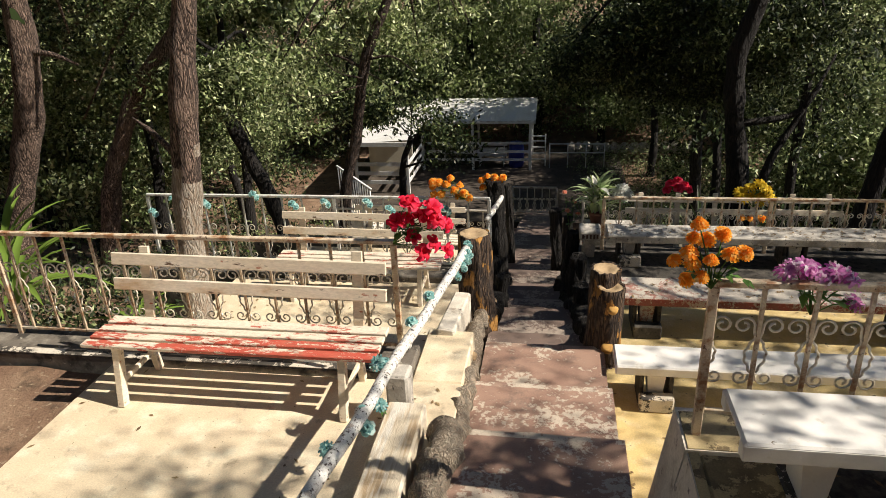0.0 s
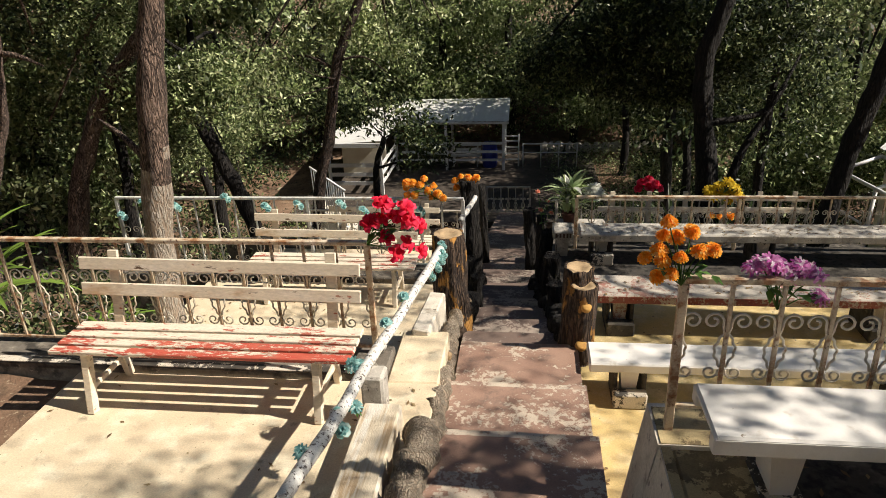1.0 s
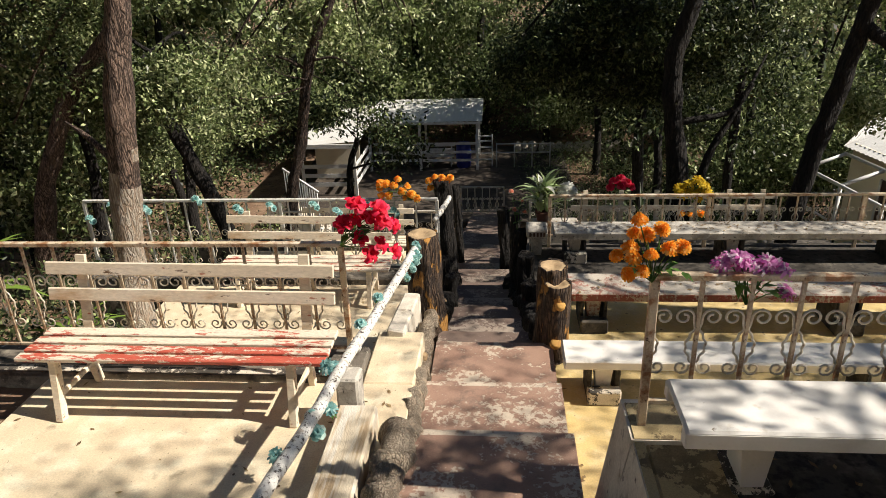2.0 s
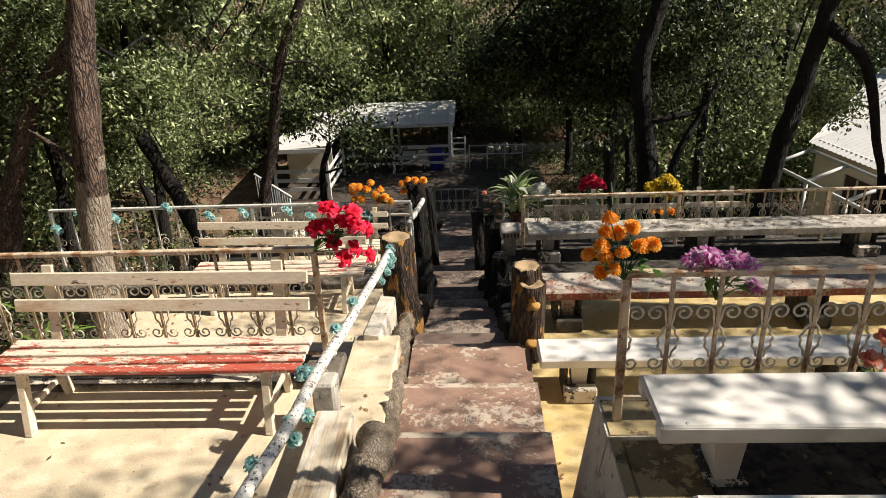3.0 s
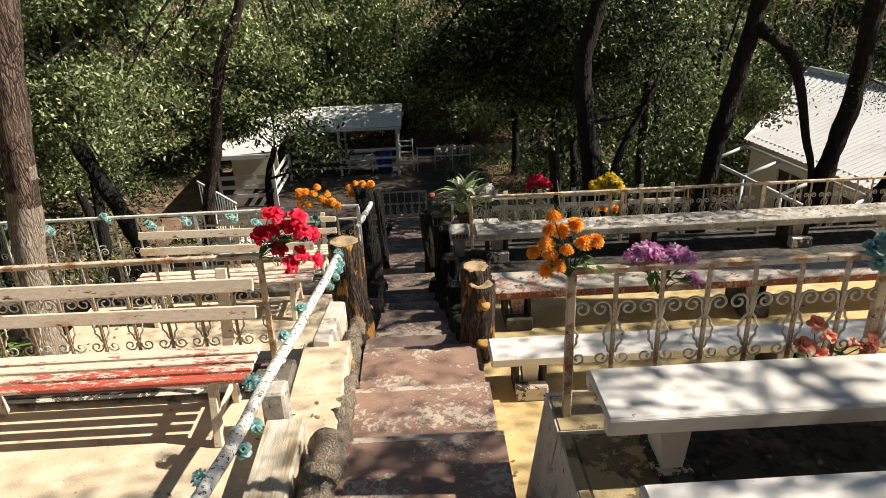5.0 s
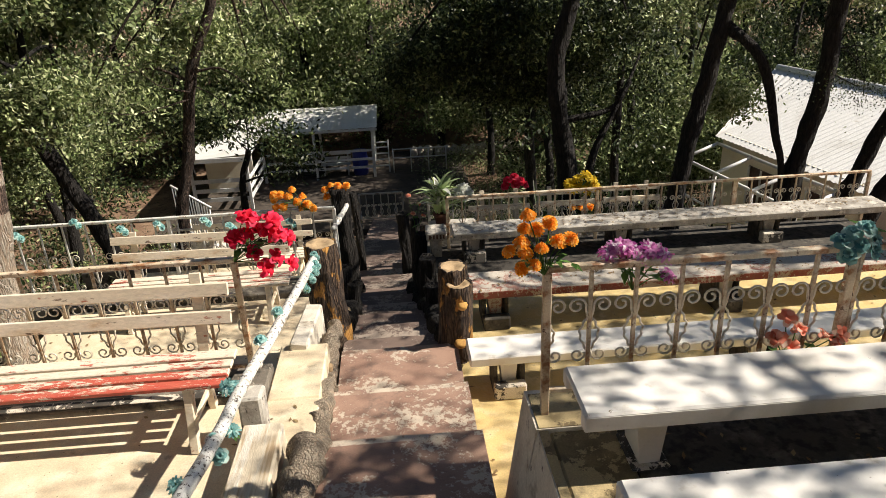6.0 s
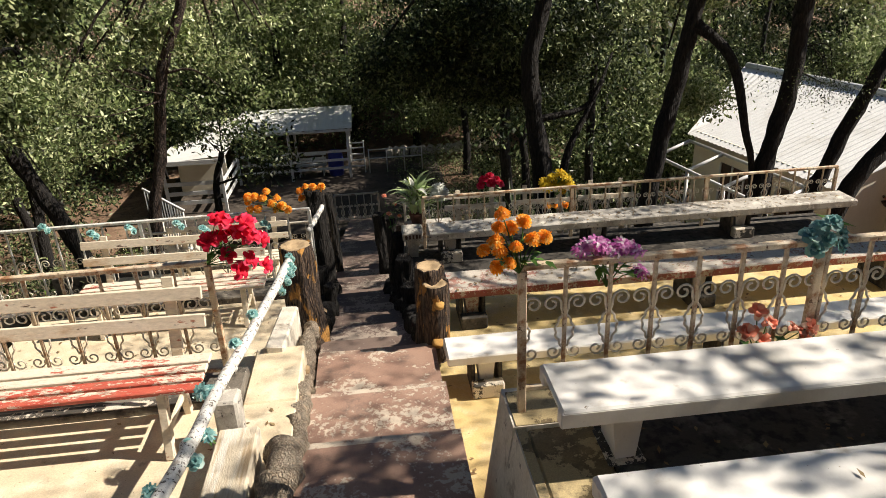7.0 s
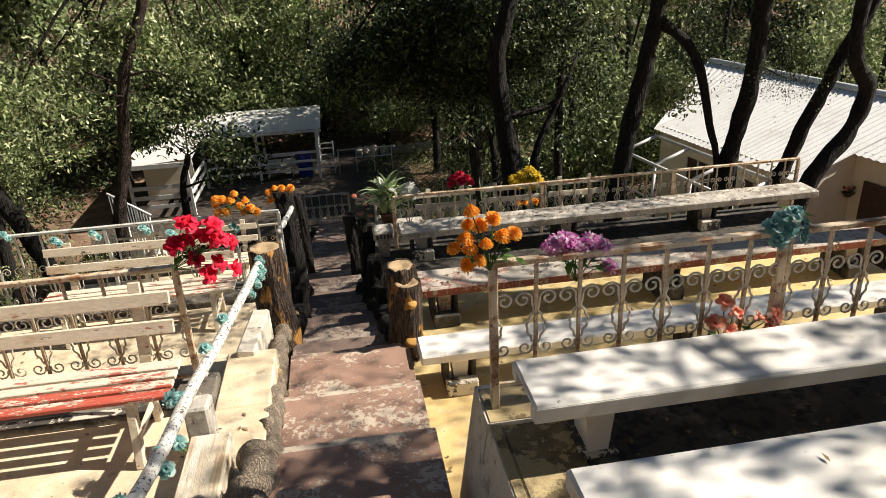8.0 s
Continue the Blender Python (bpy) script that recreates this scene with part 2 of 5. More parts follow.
IRON_PAINT = surface("rusty_cream_iron", [(0.66, 0.54, 0.38), ((0.36, 0.18, 0.085), 12, 0.47, 0.59), ((0.76, 0.68, 0.55), 5, 0.52, 0.62), ((0.12, 0.06, 0.035), 34, 0.61, 0.67)], 0.6, 0.4, 110)
IRON_GREY = surface("dull_grey_iron", [(0.52, 0.48, 0.42), ((0.28, 0.20, 0.15), 14, 0.55, 0.65), ((0.64, 0.60, 0.54), 6, 0.5, 0.62)], 0.55, 0.25, 120)
IRON_PALE = surface("pale_painted_iron", [(0.70, 0.70, 0.66), ((0.42, 0.36, 0.29), 12, 0.55, 0.66), ((0.40, 0.58, 0.56), 5, 0.58, 0.68), ((0.16, 0.10, 0.07), 34, 0.63, 0.68)], 0.6, 0.35, 110)
PIPE_PAINT = surface("flaking_white_pipe", [(0.74, 0.73, 0.69), ((0.24, 0.52, 0.48), 7, 0.64, 0.68), ((0.58, 0.55, 0.5), 4, 0.5, 0.7), ((0.10, 0.08, 0.07), 46, 0.555, 0.60), ((0.45, 0.40, 0.34), 16, 0.58, 0.63)], 0.6, 0.45, 90)
WHITE_METAL = surface("white_painted_metal", [(0.74, 0.75, 0.75), ((0.58, 0.57, 0.54), 3, 0.5, 0.7)], 0.5, 0.1, 40)
WHITE_ROOF = surface("white_roof_sheet", [(0.80, 0.80, 0.79), ((0.68, 0.67, 0.64), 1.2, 0.5, 0.7), ((0.5, 0.46, 0.4), 4, 0.66, 0.76)], 0.45, 0.08, 30)
HOUSE_WALL = surface("pale_house_render", [(0.88, 0.81, 0.67), ((0.80, 0.72, 0.57), 1.4, 0.5, 0.7)], 0.85, 0.2, 70)
DARK_DOOR = surface("dark_brown_door", [(0.06, 0.03, 0.022), ((0.10, 0.05, 0.035), 5, 0.5, 0.7)], 0.5, 0.2, 50)
BLUE_PLASTIC = surface("blue_plastic", [(0.02, 0.035, 0.30), ((0.02, 0.03, 0.2), 4, 0.5, 0.7)], 0.4, 0.05, 40)
TERRACOTTA = surface("clay_pot", [(0.14, 0.055, 0.04), ((0.08, 0.04, 0.03), 8, 0.5, 0.65)], 0.85, 0.3, 80)
EARTH = surface("dry_earth", [(0.20, 0.12, 0.075), ((0.30, 0.20, 0.13), 1.1, 0.48, 0.62), ((0.10, 0.065, 0.04), 4.5, 0.52, 0.66), ((0.36, 0.27, 0.18), 24, 0.6, 0.66)], 0.95, 0.8, 35, ws=True, dist=0.02)
BARK = bark_material("grey_brown_bark", (0.022, 0.013, 0.010), (0.64, 0.45, 0.35), 1.9)
BARK_LIMED = bark_material("lime_washed_bark", (0.30, 0.23, 0.17), (0.90, 0.83, 0.72), 1.3)
BARK_MID = bark_material("brown_bark", (0.014, 0.009, 0.007), (0.20, 0.135, 0.105), 1.5)
# bark lowered to near black so shaded, backlit trunks read as silhouettes
BARK_SHADED = bark_material("shade_darkened_bark", (0.006, 0.005, 0.004), (0.034, 0.027, 0.024))
# cement bark with the shade of the lower stairs put into its colour
SHADED_FAUX_BARK = bark_material("shade_darkened_cement_bark", (0.005, 0.004, 0.003), (0.030, 0.022, 0.017), 1.2)
FAUX_BARK = bark_material("moulded_cement_bark", (0.016, 0.010, 0.008), (0.24, 0.155, 0.100), 1.2, ((0.42, 0.21, 0.05), 0.575))
GREY_LOG = bark_material("grey_cement_log", (0.30, 0.23, 0.165), (0.92, 0.79, 0.62), 2.0)
CUT_WOOD = surface("sawn_log_face", [(0.46, 0.33, 0.19), ((0.26, 0.17, 0.09), 7, 0.5, 0.65), ((0.10, 0.06, 0.04), 4, 0.62, 0.72)], 0.85, 0.6, 60)
OCHRE = surface("ochre_cement", [(0.50, 0.28, 0.07), ((0.34, 0.17, 0.04), 11, 0.5, 0.65)], 0.8, 0.3, 70)
LEAF_MID = leafy("oak_leaves", (0.030, 0.050, 0.016), (0.170, 0.216, 0.086), (0.54, 0.58, 0.33), 0.16, 0.36, vary=1.0)
# greens pulled down to hold the shade of backlit crowns and thickets
LEAF_SHADED = leafy("shade_darkened_oak_leaves", (0.008, 0.015, 0.005), (0.034, 0.052, 0.019), (0.27, 0.31, 0.145), 0.14, 0.40, vary=1.35)
LEAF_LIGHT = leafy("yellow_green_leaves", (0.060, 0.092, 0.026), (0.235, 0.288, 0.112), (0.60, 0.63, 0.38), 0.22, 0.38, vary=1.0)
LILY_LEAF = leafy("pale_lily_leaves", (0.36, 0.50, 0.22), (0.54, 0.66, 0.36), (0.76, 0.82, 0.62), 0.4)
LEAF_BLADE = leafy("strap_leaves", (0.09, 0.17, 0.03), (0.19, 0.29, 0.055), (0.36, 0.42, 0.12), 0.35)
LEAF_PLASTIC = leafy("artificial_leaf_green", (0.05, 0.13, 0.03), (0.11, 0.22, 0.05), (0.28, 0.38, 0.10), 0.3)
LITTER = leafy("dry_leaf_litter", (0.14, 0.09, 0.05), (0.24, 0.16, 0.08), (0.36, 0.28, 0.15), 0.05, 0.8)
DRY_LEAF = leafy("pale_dry_leaves", (0.20, 0.19, 0.12), (0.42, 0.40, 0.27), (0.66, 0.64, 0.50), 0.25, 0.6)
# lighter than the rail iron, so that the scrolls look sunlit
SCROLL_IRON = surface("sunlit_tone_scroll_iron", [(0.80, 0.73, 0.60), ((0.40, 0.27, 0.17), 16, 0.56, 0.65), ((0.74, 0.68, 0.58), 6, 0.5, 0.62)], 0.42, 0.2, 120)
KERB = surface("grimy_kerb_concrete", [(0.16, 0.14, 0.115), ((0.30, 0.27, 0.22), 5, 0.54, 0.68), ((0.05, 0.044, 0.037), 8, 0.5, 0.62), ((0.5, 0.46, 0.38), 14, 0.64, 0.70)], 0.9, 0.6, 50, ws=True)
PETAL_ORANGE = leafy("orange_petals", (1.0, 0.37, 0.02), (1.0, 0.53, 0.08), (1.0, 0.76, 0.30), 0.5, 0.85)
PETAL_RED = leafy("red_petals", (0.62, 0.010, 0.035), (0.82, 0.026, 0.095), (0.90, 0.10, 0.19), 0.4, 0.6)
PETAL_PURPLE = leafy("purple_petals", (0.60, 0.10, 0.46), (0.84, 0.42, 0.72), (0.95, 0.88, 0.92), 0.4, 0.7)
PETAL_TEAL = leafy("teal_fabric_petals", (0.13, 0.33, 0.34), (0.30, 0.54, 0.52), (0.60, 0.78, 0.74), 0.3, 0.7)
PETAL_YELLOW = leafy("yellow_petals", (0.55, 0.36, 0.01), (0.66, 0.46, 0.02), (0.72, 0.56, 0.06), 0.3, 0.7)
PETAL_WHITE = leafy("white_petals", (0.66, 0.68, 0.58), (0.74, 0.75, 0.68), (0.80, 0.80, 0.76), 0.3, 0.6)
PETAL_SALMON = leafy("salmon_petals", (0.74, 0.20, 0.12), (0.80, 0.36, 0.25), (0.85, 0.68, 0.54), 0.3, 0.6)

# ---- ground ----
def ground_height(x, y):
    z = 0.72 - 0.33 * y
    flat = -5.40
    z = max(z, flat) if y > 0 else 0.72 - 0.25 * y
    if x > 5.0:
        k = min((x - 5.0) / 3.0, 1.0)
        z -= k * k * (3 - 2 * k) * 0.95
    if -3.4 < x < 5.6 and 1.2 < y < 11.5:
        z -= 0.45
    if y > 30:
        z += 0.22 * (y - 30)
    return z + 0.10 * noise.noise(Vector((x * 0.5, y * 0.5, 0.0))) - 0.12


def make_ground():
    g = Geo()
    xs = [-400, -120, -50, -30] + [-20 + 0.5 * i for i in range(81)] + [30, 50, 120, 400]
    ys = [-300, -80, -30, -12] + [-6 + 0.5 * i for i in range(81)] + [40, 52, 75, 140, 500]
    n = len(xs)
    g.soft = True
    g.add([(x, y, ground_height(x, min(y, 60))) for y in ys for x in xs],
          [(j * n + i, j * n + i + 1, (j + 1) * n + i + 1, (j + 1) * n + i) for j in range(len(ys) - 1) for i in range(n - 1)])
    solid("ground", g, EARTH, "dry reddish earth slope under the trees", "ground")


make_ground()


def block(name, boxes, material, label, category="terrace", c=0.012):
    g = Geo()
    for lo, hi in boxes:
        g.box(lo, hi, c)
    return solid(name, g, material, label, category)


# terraces on the left, going down
block("terrace_left_1", [((-3.12, 1.0, -0.8), (-0.56, 3.72, 0.0))], CREAM_FLOOR, "cream painted concrete terrace floor with fallen leaves")
block("kerb_left_1", [((-8.0, 3.725, -0.9), (-0.92, 4.10, 0.05))], KERB, "dark blotchy concrete kerb carrying the railing", "kerb")
# pale for the lit kerb edge, blotched dark for shade under the bench
block("kerb_edge", [((-8.0, 3.722, 0.051), (-0.92, 3.79, 0.060))], MOULD_SHADE_WASH, "pale blotched strip for the lit edge of the kerb", "kerb", 0.003)
block("terrace_left_2", [((-3.7, 4.11, -1.7), (-0.66, 6.78, -0.80))], CREAM_FLOOR, "cream painted concrete terrace floor below the first")
block("side_strip_left", [((-0.915, 3.724, -0.9), (-0.565, 4.40, -0.001))], CREAM_FLOOR, "cream strip of floor beside the stairs", "floor")
block("kerb_left_2", [((-4.95, 6.80, -1.9), (-0.80, 7.2, -0.74))], KERB, "dark concrete kerb under the second railing", "kerb")
block("terrace_left_3", [((-4.0, 7.22, -2.6), (-0.82, 9.9, -1.75))], CREAM_FLOOR, "pale concrete terrace floor in dappled shade")
block("kerb_left_3", [((-5.0, 9.92, -2.8), (-0.90, 10.25, -1.70))], KERB, "dark kerb under the third railing", "kerb")
# terraces on the right
block("terrace_right_1", [((0.66, 0.3, -0.6), (5.4, 1.70, 0.62))], YELLOW_FLOOR, "stained yellow concrete terrace behind the benches")
# near-black floor colour stands for the shade below the benches
block("terrace_right_2", [((0.98, 1.705, -0.6), (5.4, 2.52, 0.543))], MOULD_SHADE_BASE, "concrete gutter terrace under the benches, darkened for their shade")
block("terrace_right_3", [((0.425, 2.84, -1.2), (5.4, 5.10, -0.60))], YELLOW_FLOOR, "yellow painted terrace floor with dapples")
block("terrace_right_4", [((0.42, 5.105, -1.5), (5.5, 6.40, -0.66))], YELLOW_FLOOR, "yellow painted lower terrace floor")
# the next two floors carry their shade as a dark colour
block("terrace_right_5", [((0.36, 6.405, -1.8), (5.7, 7.75, -0.70))], MOULD_SHADE_BASE, "terrace under the long bench, darkened for its shade")
block("terrace_right_6", [((0.30, 7.76, -2.9), (5.0, 10.4, -1.62))], MOULD_SHADE_BASE, "terrace further down the slope, darkened for shade")
# strip lies mostly in shade; its dark tones hold that and dirt
block("floor_edge_right", [((0.66, 1.705, -0.6), (0.975, 2.52, 0.541))], GRIME_SHADE_FLOOR, "dirty yellow strip of floor behind the wall, darkened for shade", "floor")
# battered wall that carries the near railing
g = Geo()
g.prism([(0.43, -0.65), (5.4, -0.65), (5.4, 0.55), (0.60, 0.55)], 2.525, 2.835)
solid("wall_right", g, WHITE_WALL, "white lime-washed retaining wall with black stains", "wall")
block("wall_cap", [((0.612, 2.530, 0.551), (5.4, 2.80, 0.556))], GRIME_SHADE_FLOOR, "grimy top of the retaining wall", "wall", 0.002)
g = Geo()
g.prism([(0.44, -0.4), (0.655, -0.4), (0.655, 0.54), (0.606, 0.54)], -1.5, 2.52)
solid("wall_stair_side", g, WHITE_WALL, "white battered wall beside the stairs", "wall")
block("wall_top", [((0.612, 0.31, 0.541), (0.657, 2.52, 0.546))], GRIME_SHADE_FLOOR, "grimy yellow top of the stair wall", "wall", 0.002)

# ---- stairs ----
STAIR = [(-1.5, 1.0, 0.46), (1.0, 2.0, 0.28), (2.0, 3.13, 0.10), (3.13, 3.93, -0.12), (3.93, 4.78, -0.32)]
y, z = 4.78, -0.55
while y < 20.2:
    STAIR.append((y, y + 0.56, z))
    y, z = y + 0.56, z - 0.178 + (0.02 if y > 8 else 0)


def make_stairs():
    root = thing("stairs", (0, 0, 0), "worn red-brown concrete stairs going down between the terraces", "stairs", kind="structure")
    rnd = random.Random(4)
    for i, (y0, y1, z) in enumerate(STAIR):
        cx = -0.05 - 0.045 * max(0, min(y0, 12.0) - 4.0)
        w = 0.47 if i < 6 else 0.45
        g = Geo()
        n = 9
        # tread with a worn, uneven front edge
        top, low = [], []
        for k in range(n + 1):
            x = cx - w + 2 * w * k / n
            e = y1 + 0.012 * noise.noise(Vector((x * 5, y1 * 3, 2.0)))
            top.append((x, e, z + 0.005 * noise.noise(Vector((x * 4, y1, 7.0)))))
            low.append((x, e + 0.012, z - 0.022))
        back = [(p[0], y0 - 0.02, z + 0.004 * noise.noise(Vector((p[0] * 4, y0, 1.0)))) for p in top]
        foot = [(p[0], p[1] + 0.002, z - 0.5) for p in low]
        near = [(p[0], p[1] - 0.05 - 0.03 * noise.noise(Vector((p[0] * 9, y1, 4.0))), p[2]) for p in top]
        m = n + 1
        g.add(back + near + [(p[0], p[1], z - 0.5) for p in back], [(k, k + 1, m + k + 1, m + k) for k in range(n)] )
        g.slot = 1
        g.add(near + top + low + foot, [(r * m + k, r * m + k + 1, (r + 1) * m + k + 1, (r + 1) * m + k) for r in range(3) for k in range(n)])
        g.slot = 0
        x0, x1 = top[0][0], top[-1][0]
        g.add([(x0, y0 - 0.02, z), (x0, y1, z), (x0, y1, z - 0.5), (x0, y0 - 0.02, z - 0.5), (x1, y0 - 0.02, z), (x1, y1, z), (x1, y1, z - 0.5), (x1, y0 - 0.02, z - 0.5)], [(0, 1, 2, 3), (7, 6, 5, 4)])
        # steps below the fifth take the paint darkened for shade
        part("step", g, [STEP_PAINT, STEP_EDGE] if i < 5 else [SHADED_STEP, SHADED_STEP], root)


make_stairs()
block("landing", [((-8.0, 20.3, -5.9), (2.6, 29.5, -5.30))], YARD, "concrete yard at the foot of the stairs, darkened for shade", "pavement")


# ---- faux log posts and edging ----
def shaggy_stem(spine, rs, seed, sides=40, gnarl=None):
    """A stem with deep upright ridges, burls and a ragged top rim."""
    g = Geo()
    g.soft = True
    vs, n = [], len(spine)
    for i, c in enumerate(spine):
        for k in range(sides):
            a = 2 * math.pi * k / sides
            d = Vector((math.cos(a), math.sin(a), 0))
            ridge = abs(noise.noise(Vector((d.x * 4.5 + seed, d.y * 4.5, c.z * 2.2 + seed))))
            burl = noise.noise(Vector((d.x * 1.4 + seed, d.y * 1.4, c.z * 3.5)))
            q = c + d * rs[i] * (1.0 + 0.20 * ridge - 0.06 + (0.12 if gnarl is None else gnarl) * burl)
            if i >= n - 2:
                q.z += 0.016 * noise.noise(Vector((d.x * 3 + seed, d.y * 3, 4.0)))
            vs.append(q)
    top = [spine[-1] + (p - spine[-1]) * 0.86 - Vector((0, 0, 0.004)) for p in vs[-sides:]]
    g.add(vs + top, [(i * sides + k, i * sides + (k + 1) % sides, (i + 1) * sides + (k + 1) % sides, (i + 1) * sides + k) for i in range(n) for k in range(sides)])
    return g


def sawn_face(c, r, seed, slope=0.0):
    """A hollowed, uneven cut face with a low rim."""
    g = Geo()
    g.soft = True
    m, vs = 24, []
    for rr, dz in ((1.0, 0.004), (0.8, 0.010), (0.5, -0.004), (0.28, -0.016)):
        for k in range(m):
            a = 2 * math.pi * k / m
            wob = 1 + 0.10 * noise.noise(Vector((math.cos(a) * 1.5 + seed, math.sin(a) * 1.5, rr)))
            p = Vector((math.cos(a) * r * rr * wob, math.sin(a) * r * rr * wob, dz))
            p.z += slope * p.y + 0.006 * noise.noise(Vector((p.x * 30, p.y * 30, seed)))
            vs.append(c + p)
    vs.append(c + Vector((0, 0, -0.02)))
    g.add(vs, [(i * m + k, i * m + (k + 1) % m, (i + 1) * m + (k + 1) % m, (i + 1) * m + k) for i in range(3) for k in range(m)] + [(3 * m + k, 3 * m + (k + 1) % m, 4 * m) for k in range(m)])
    return g


def cement_log(x, y, z, r, h, lean=(0, 0), stubs=(), knots=(), skin=None, label="tree-stump shaped cement post with ochre streaks beside the stairs"):
    root = thing("log_post", (x, y, z), label, "post", "log posts along the stairs")
    n = 20
    spine, rs = [], []
    for i in range(n + 1):
        k = i / n
        spine.append(Vector((lean[0] * k + 0.03 * r * math.sin(5 * k + x * 9), lean[1] * k, h * k - 0.15 * (1 - k))))
        rs.append(r * (1.12 - 0.16 * k + 0.10 * (1 - k) ** 4))
    part("bark", shaggy_stem(spine, rs, x * 7 + y, gnarl=0.4 if skin else None), skin or FAUX_BARK, root)
    part("cut_face", sawn_face(spine[-1] - Vector((0, 0, 0.012)), rs[-1] * 0.93, x * 5 + y), CUT_WOOD if not skin else SHADED_FAUX_BARK, root, "sawn top")
    for dx, dy, hh, sr in stubs:
        spine = [Vector((dx * (0.55 + 0.45 * k / 16), dy * (0.55 + 0.45 * k / 16), hh * k / 16 - 0.1 * (1 - k / 16))) for k in range(17)]
        stem = part("side_stem", shaggy_stem(spine, [sr * (1.14 - 0.08 * k / 16) for k in range(17)], dx * 50), skin or FAUX_BARK, root)
        part("cut_face", sawn_face(spine[-1] - Vector((0, 0, 0.012)), sr * 0.98, dx * 31, -0.05), CUT_WOOD, stem, "tan sawn face")
    for dx, dy, hh, sr in knots:
        g = Geo()
        d = Vector((dx, dy, 0.25)).normalized()
        q = Vector((dx, dy, hh))
        g.tube([q - d * 0.03, q + d * 0.004, q + d * 0.010], [sr * 1.1, sr, sr * 0.7], 14)
        part("knot", g, OCHRE, root, "ochre painted knot")
    return root


cement_log(-0.66, 5.42, -0.56, 0.150, 0.93, (-0.02, 0.03))
cement_log(0.415, 4.90, -0.36, 0.125, 0.66, (0.0, 0.05), ((0.035, -0.092, 0.570, 0.102),), ((0.055, -0.198, 0.43, 0.038), (0.03, -0.180, 0.08, 0.045)))
# these posts stand in shade, which their darker bark colour carries
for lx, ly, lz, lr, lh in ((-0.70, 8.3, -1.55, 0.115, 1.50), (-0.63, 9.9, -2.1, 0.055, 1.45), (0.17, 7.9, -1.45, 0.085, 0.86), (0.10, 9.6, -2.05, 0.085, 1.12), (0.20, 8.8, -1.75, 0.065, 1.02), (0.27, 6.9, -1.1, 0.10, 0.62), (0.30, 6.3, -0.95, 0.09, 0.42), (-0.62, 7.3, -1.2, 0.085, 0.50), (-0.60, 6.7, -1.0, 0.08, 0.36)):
    cement_log(lx, ly, lz, lr, lh, (0.09 * math.sin(ly * 5), 0.0), skin=SHADED_FAUX_BARK, label="tree-stump shaped cement post, its bark darkened for shade")


def log_edging(pts, r, label, seed=0, skin=None):
    root = thing("log_edging", pts[0], label, "edging", "log edging")
    base = Vector(pts[0])
    rnd = random.Random(seed)
    for a, b in zip(pts[:-1], pts[1:]):
        a, b = Vector(a) - base, Vector(b) - base
        n = max(3, int((b - a).length / 0.05))
        g = Geo()
        pp, rs = [], []
        for i in range(n + 1):
            k = i / n
            p = a.lerp(b, k) + Vector((0.03 * noise.noise(Vector((i * 0.4, seed, 0))), 0, 0.035 * noise.noise(Vector((i * 0.35, seed, 5)))))
            pp.append(p)
            rs.append(r * (1 + 0.35 * noise.noise(Vector((i * 0.5, seed + 3, 9))) + (0.25 if i in (0, n) else 0)))
        g.tube(pp, rs, 24, 0.85, seed)
        part("log", g, skin or GREY_LOG, root)
        if rnd.random() < 0.35:
            g = Geo()
            q = a.lerp(b, 0.45)
            d = Vector((0.25, -0.35, 0.9)).normalized()
            g.tube([q, q + d * (r + 0.03)], [r * 0.55, r * 0.42], 12, 0.2, seed)
            part("knot", g, CUT_WOOD, root)


log_edging([(-0.565, 1.3, 0.30), (-0.555, 2.15, 0.17), (-0.56, 2.75, 0.13), (-0.565, 3.12, 0.08)], 0.085, "rough grey log edging beside the stairs", 1)
log_edging([(-0.545, 3.16, -0.02), (-0.55, 3.55, -0.06), (-0.56, 4.0, -0.10)], 0.062, "rough pale log edging beside the stairs", 2)
log_edging([(-0.56, 4.04, -0.18), (-0.60, 4.6, -0.22), (-0.61, 5.22, -0.32)], 0.06, "pale knotted log edging beside the stairs", 3)
log_edging([(-0.60, 5.75, -0.62), (-0.64, 6.6, -0.9), (-0.68, 7.4, -1.2), (-0.72, 8.1, -1.4)], 0.10, "log edging beside the lower stairs, darkened for shade", 4, SHADED_FAUX_BARK)
log_edging([(0.37, 5.1, -0.45), (0.31, 6.1, -0.75), (0.22, 7.2, -1.15), (0.12, 8.4, -1.6)], 0.09, "log edging below the benches, darkened for shade", 5, SHADED_FAUX_BARK)


# ---- low parapets and pillar beside the stairs ----
def lump_box(lo, hi, nudge, seed):
    g = Geo()
    g.box(lo, hi, 0.014)
    g.v = [(p[0] + nudge * noise.noise(Vector((p[0] * 6 + seed, p[1] * 4, p[2] * 6))), p[1], p[2] + nudge * noise.noise(Vector((p[0] * 5, p[1] * 3 + seed, p[2] * 5)))) for p in g.v]
    return g


PLANK_WOOD = surface("whitewashed_grain", [(0.68, 0.59, 0.45), ((0.46, 0.34, 0.21), 5, 0.48, 0.62), ((0.70, 0.66, 0.58), 3, 0.5, 0.62)], 0.85, 0.6, 40, (6, 0.5, 1))
solid("parapet", lump_box((-0.95, 1.2, 0.002), (-0.72, 3.26, 0.17), 0.02, 1), PLANK_WOOD, "whitewashed parapet moulded like planks", "parapet")
solid("pillar", lump_box((-0.96, 3.265, 0.002), (-0.83, 3.42, 0.33), 0.015, 4), OLD_SLAB, "short whitewashed concrete pillar under the pipe rail", "pillar")
g = lump_box((-0.84, 4.32, -0.85), (-0.70, 5.26, -0.12), 0.02, 8)
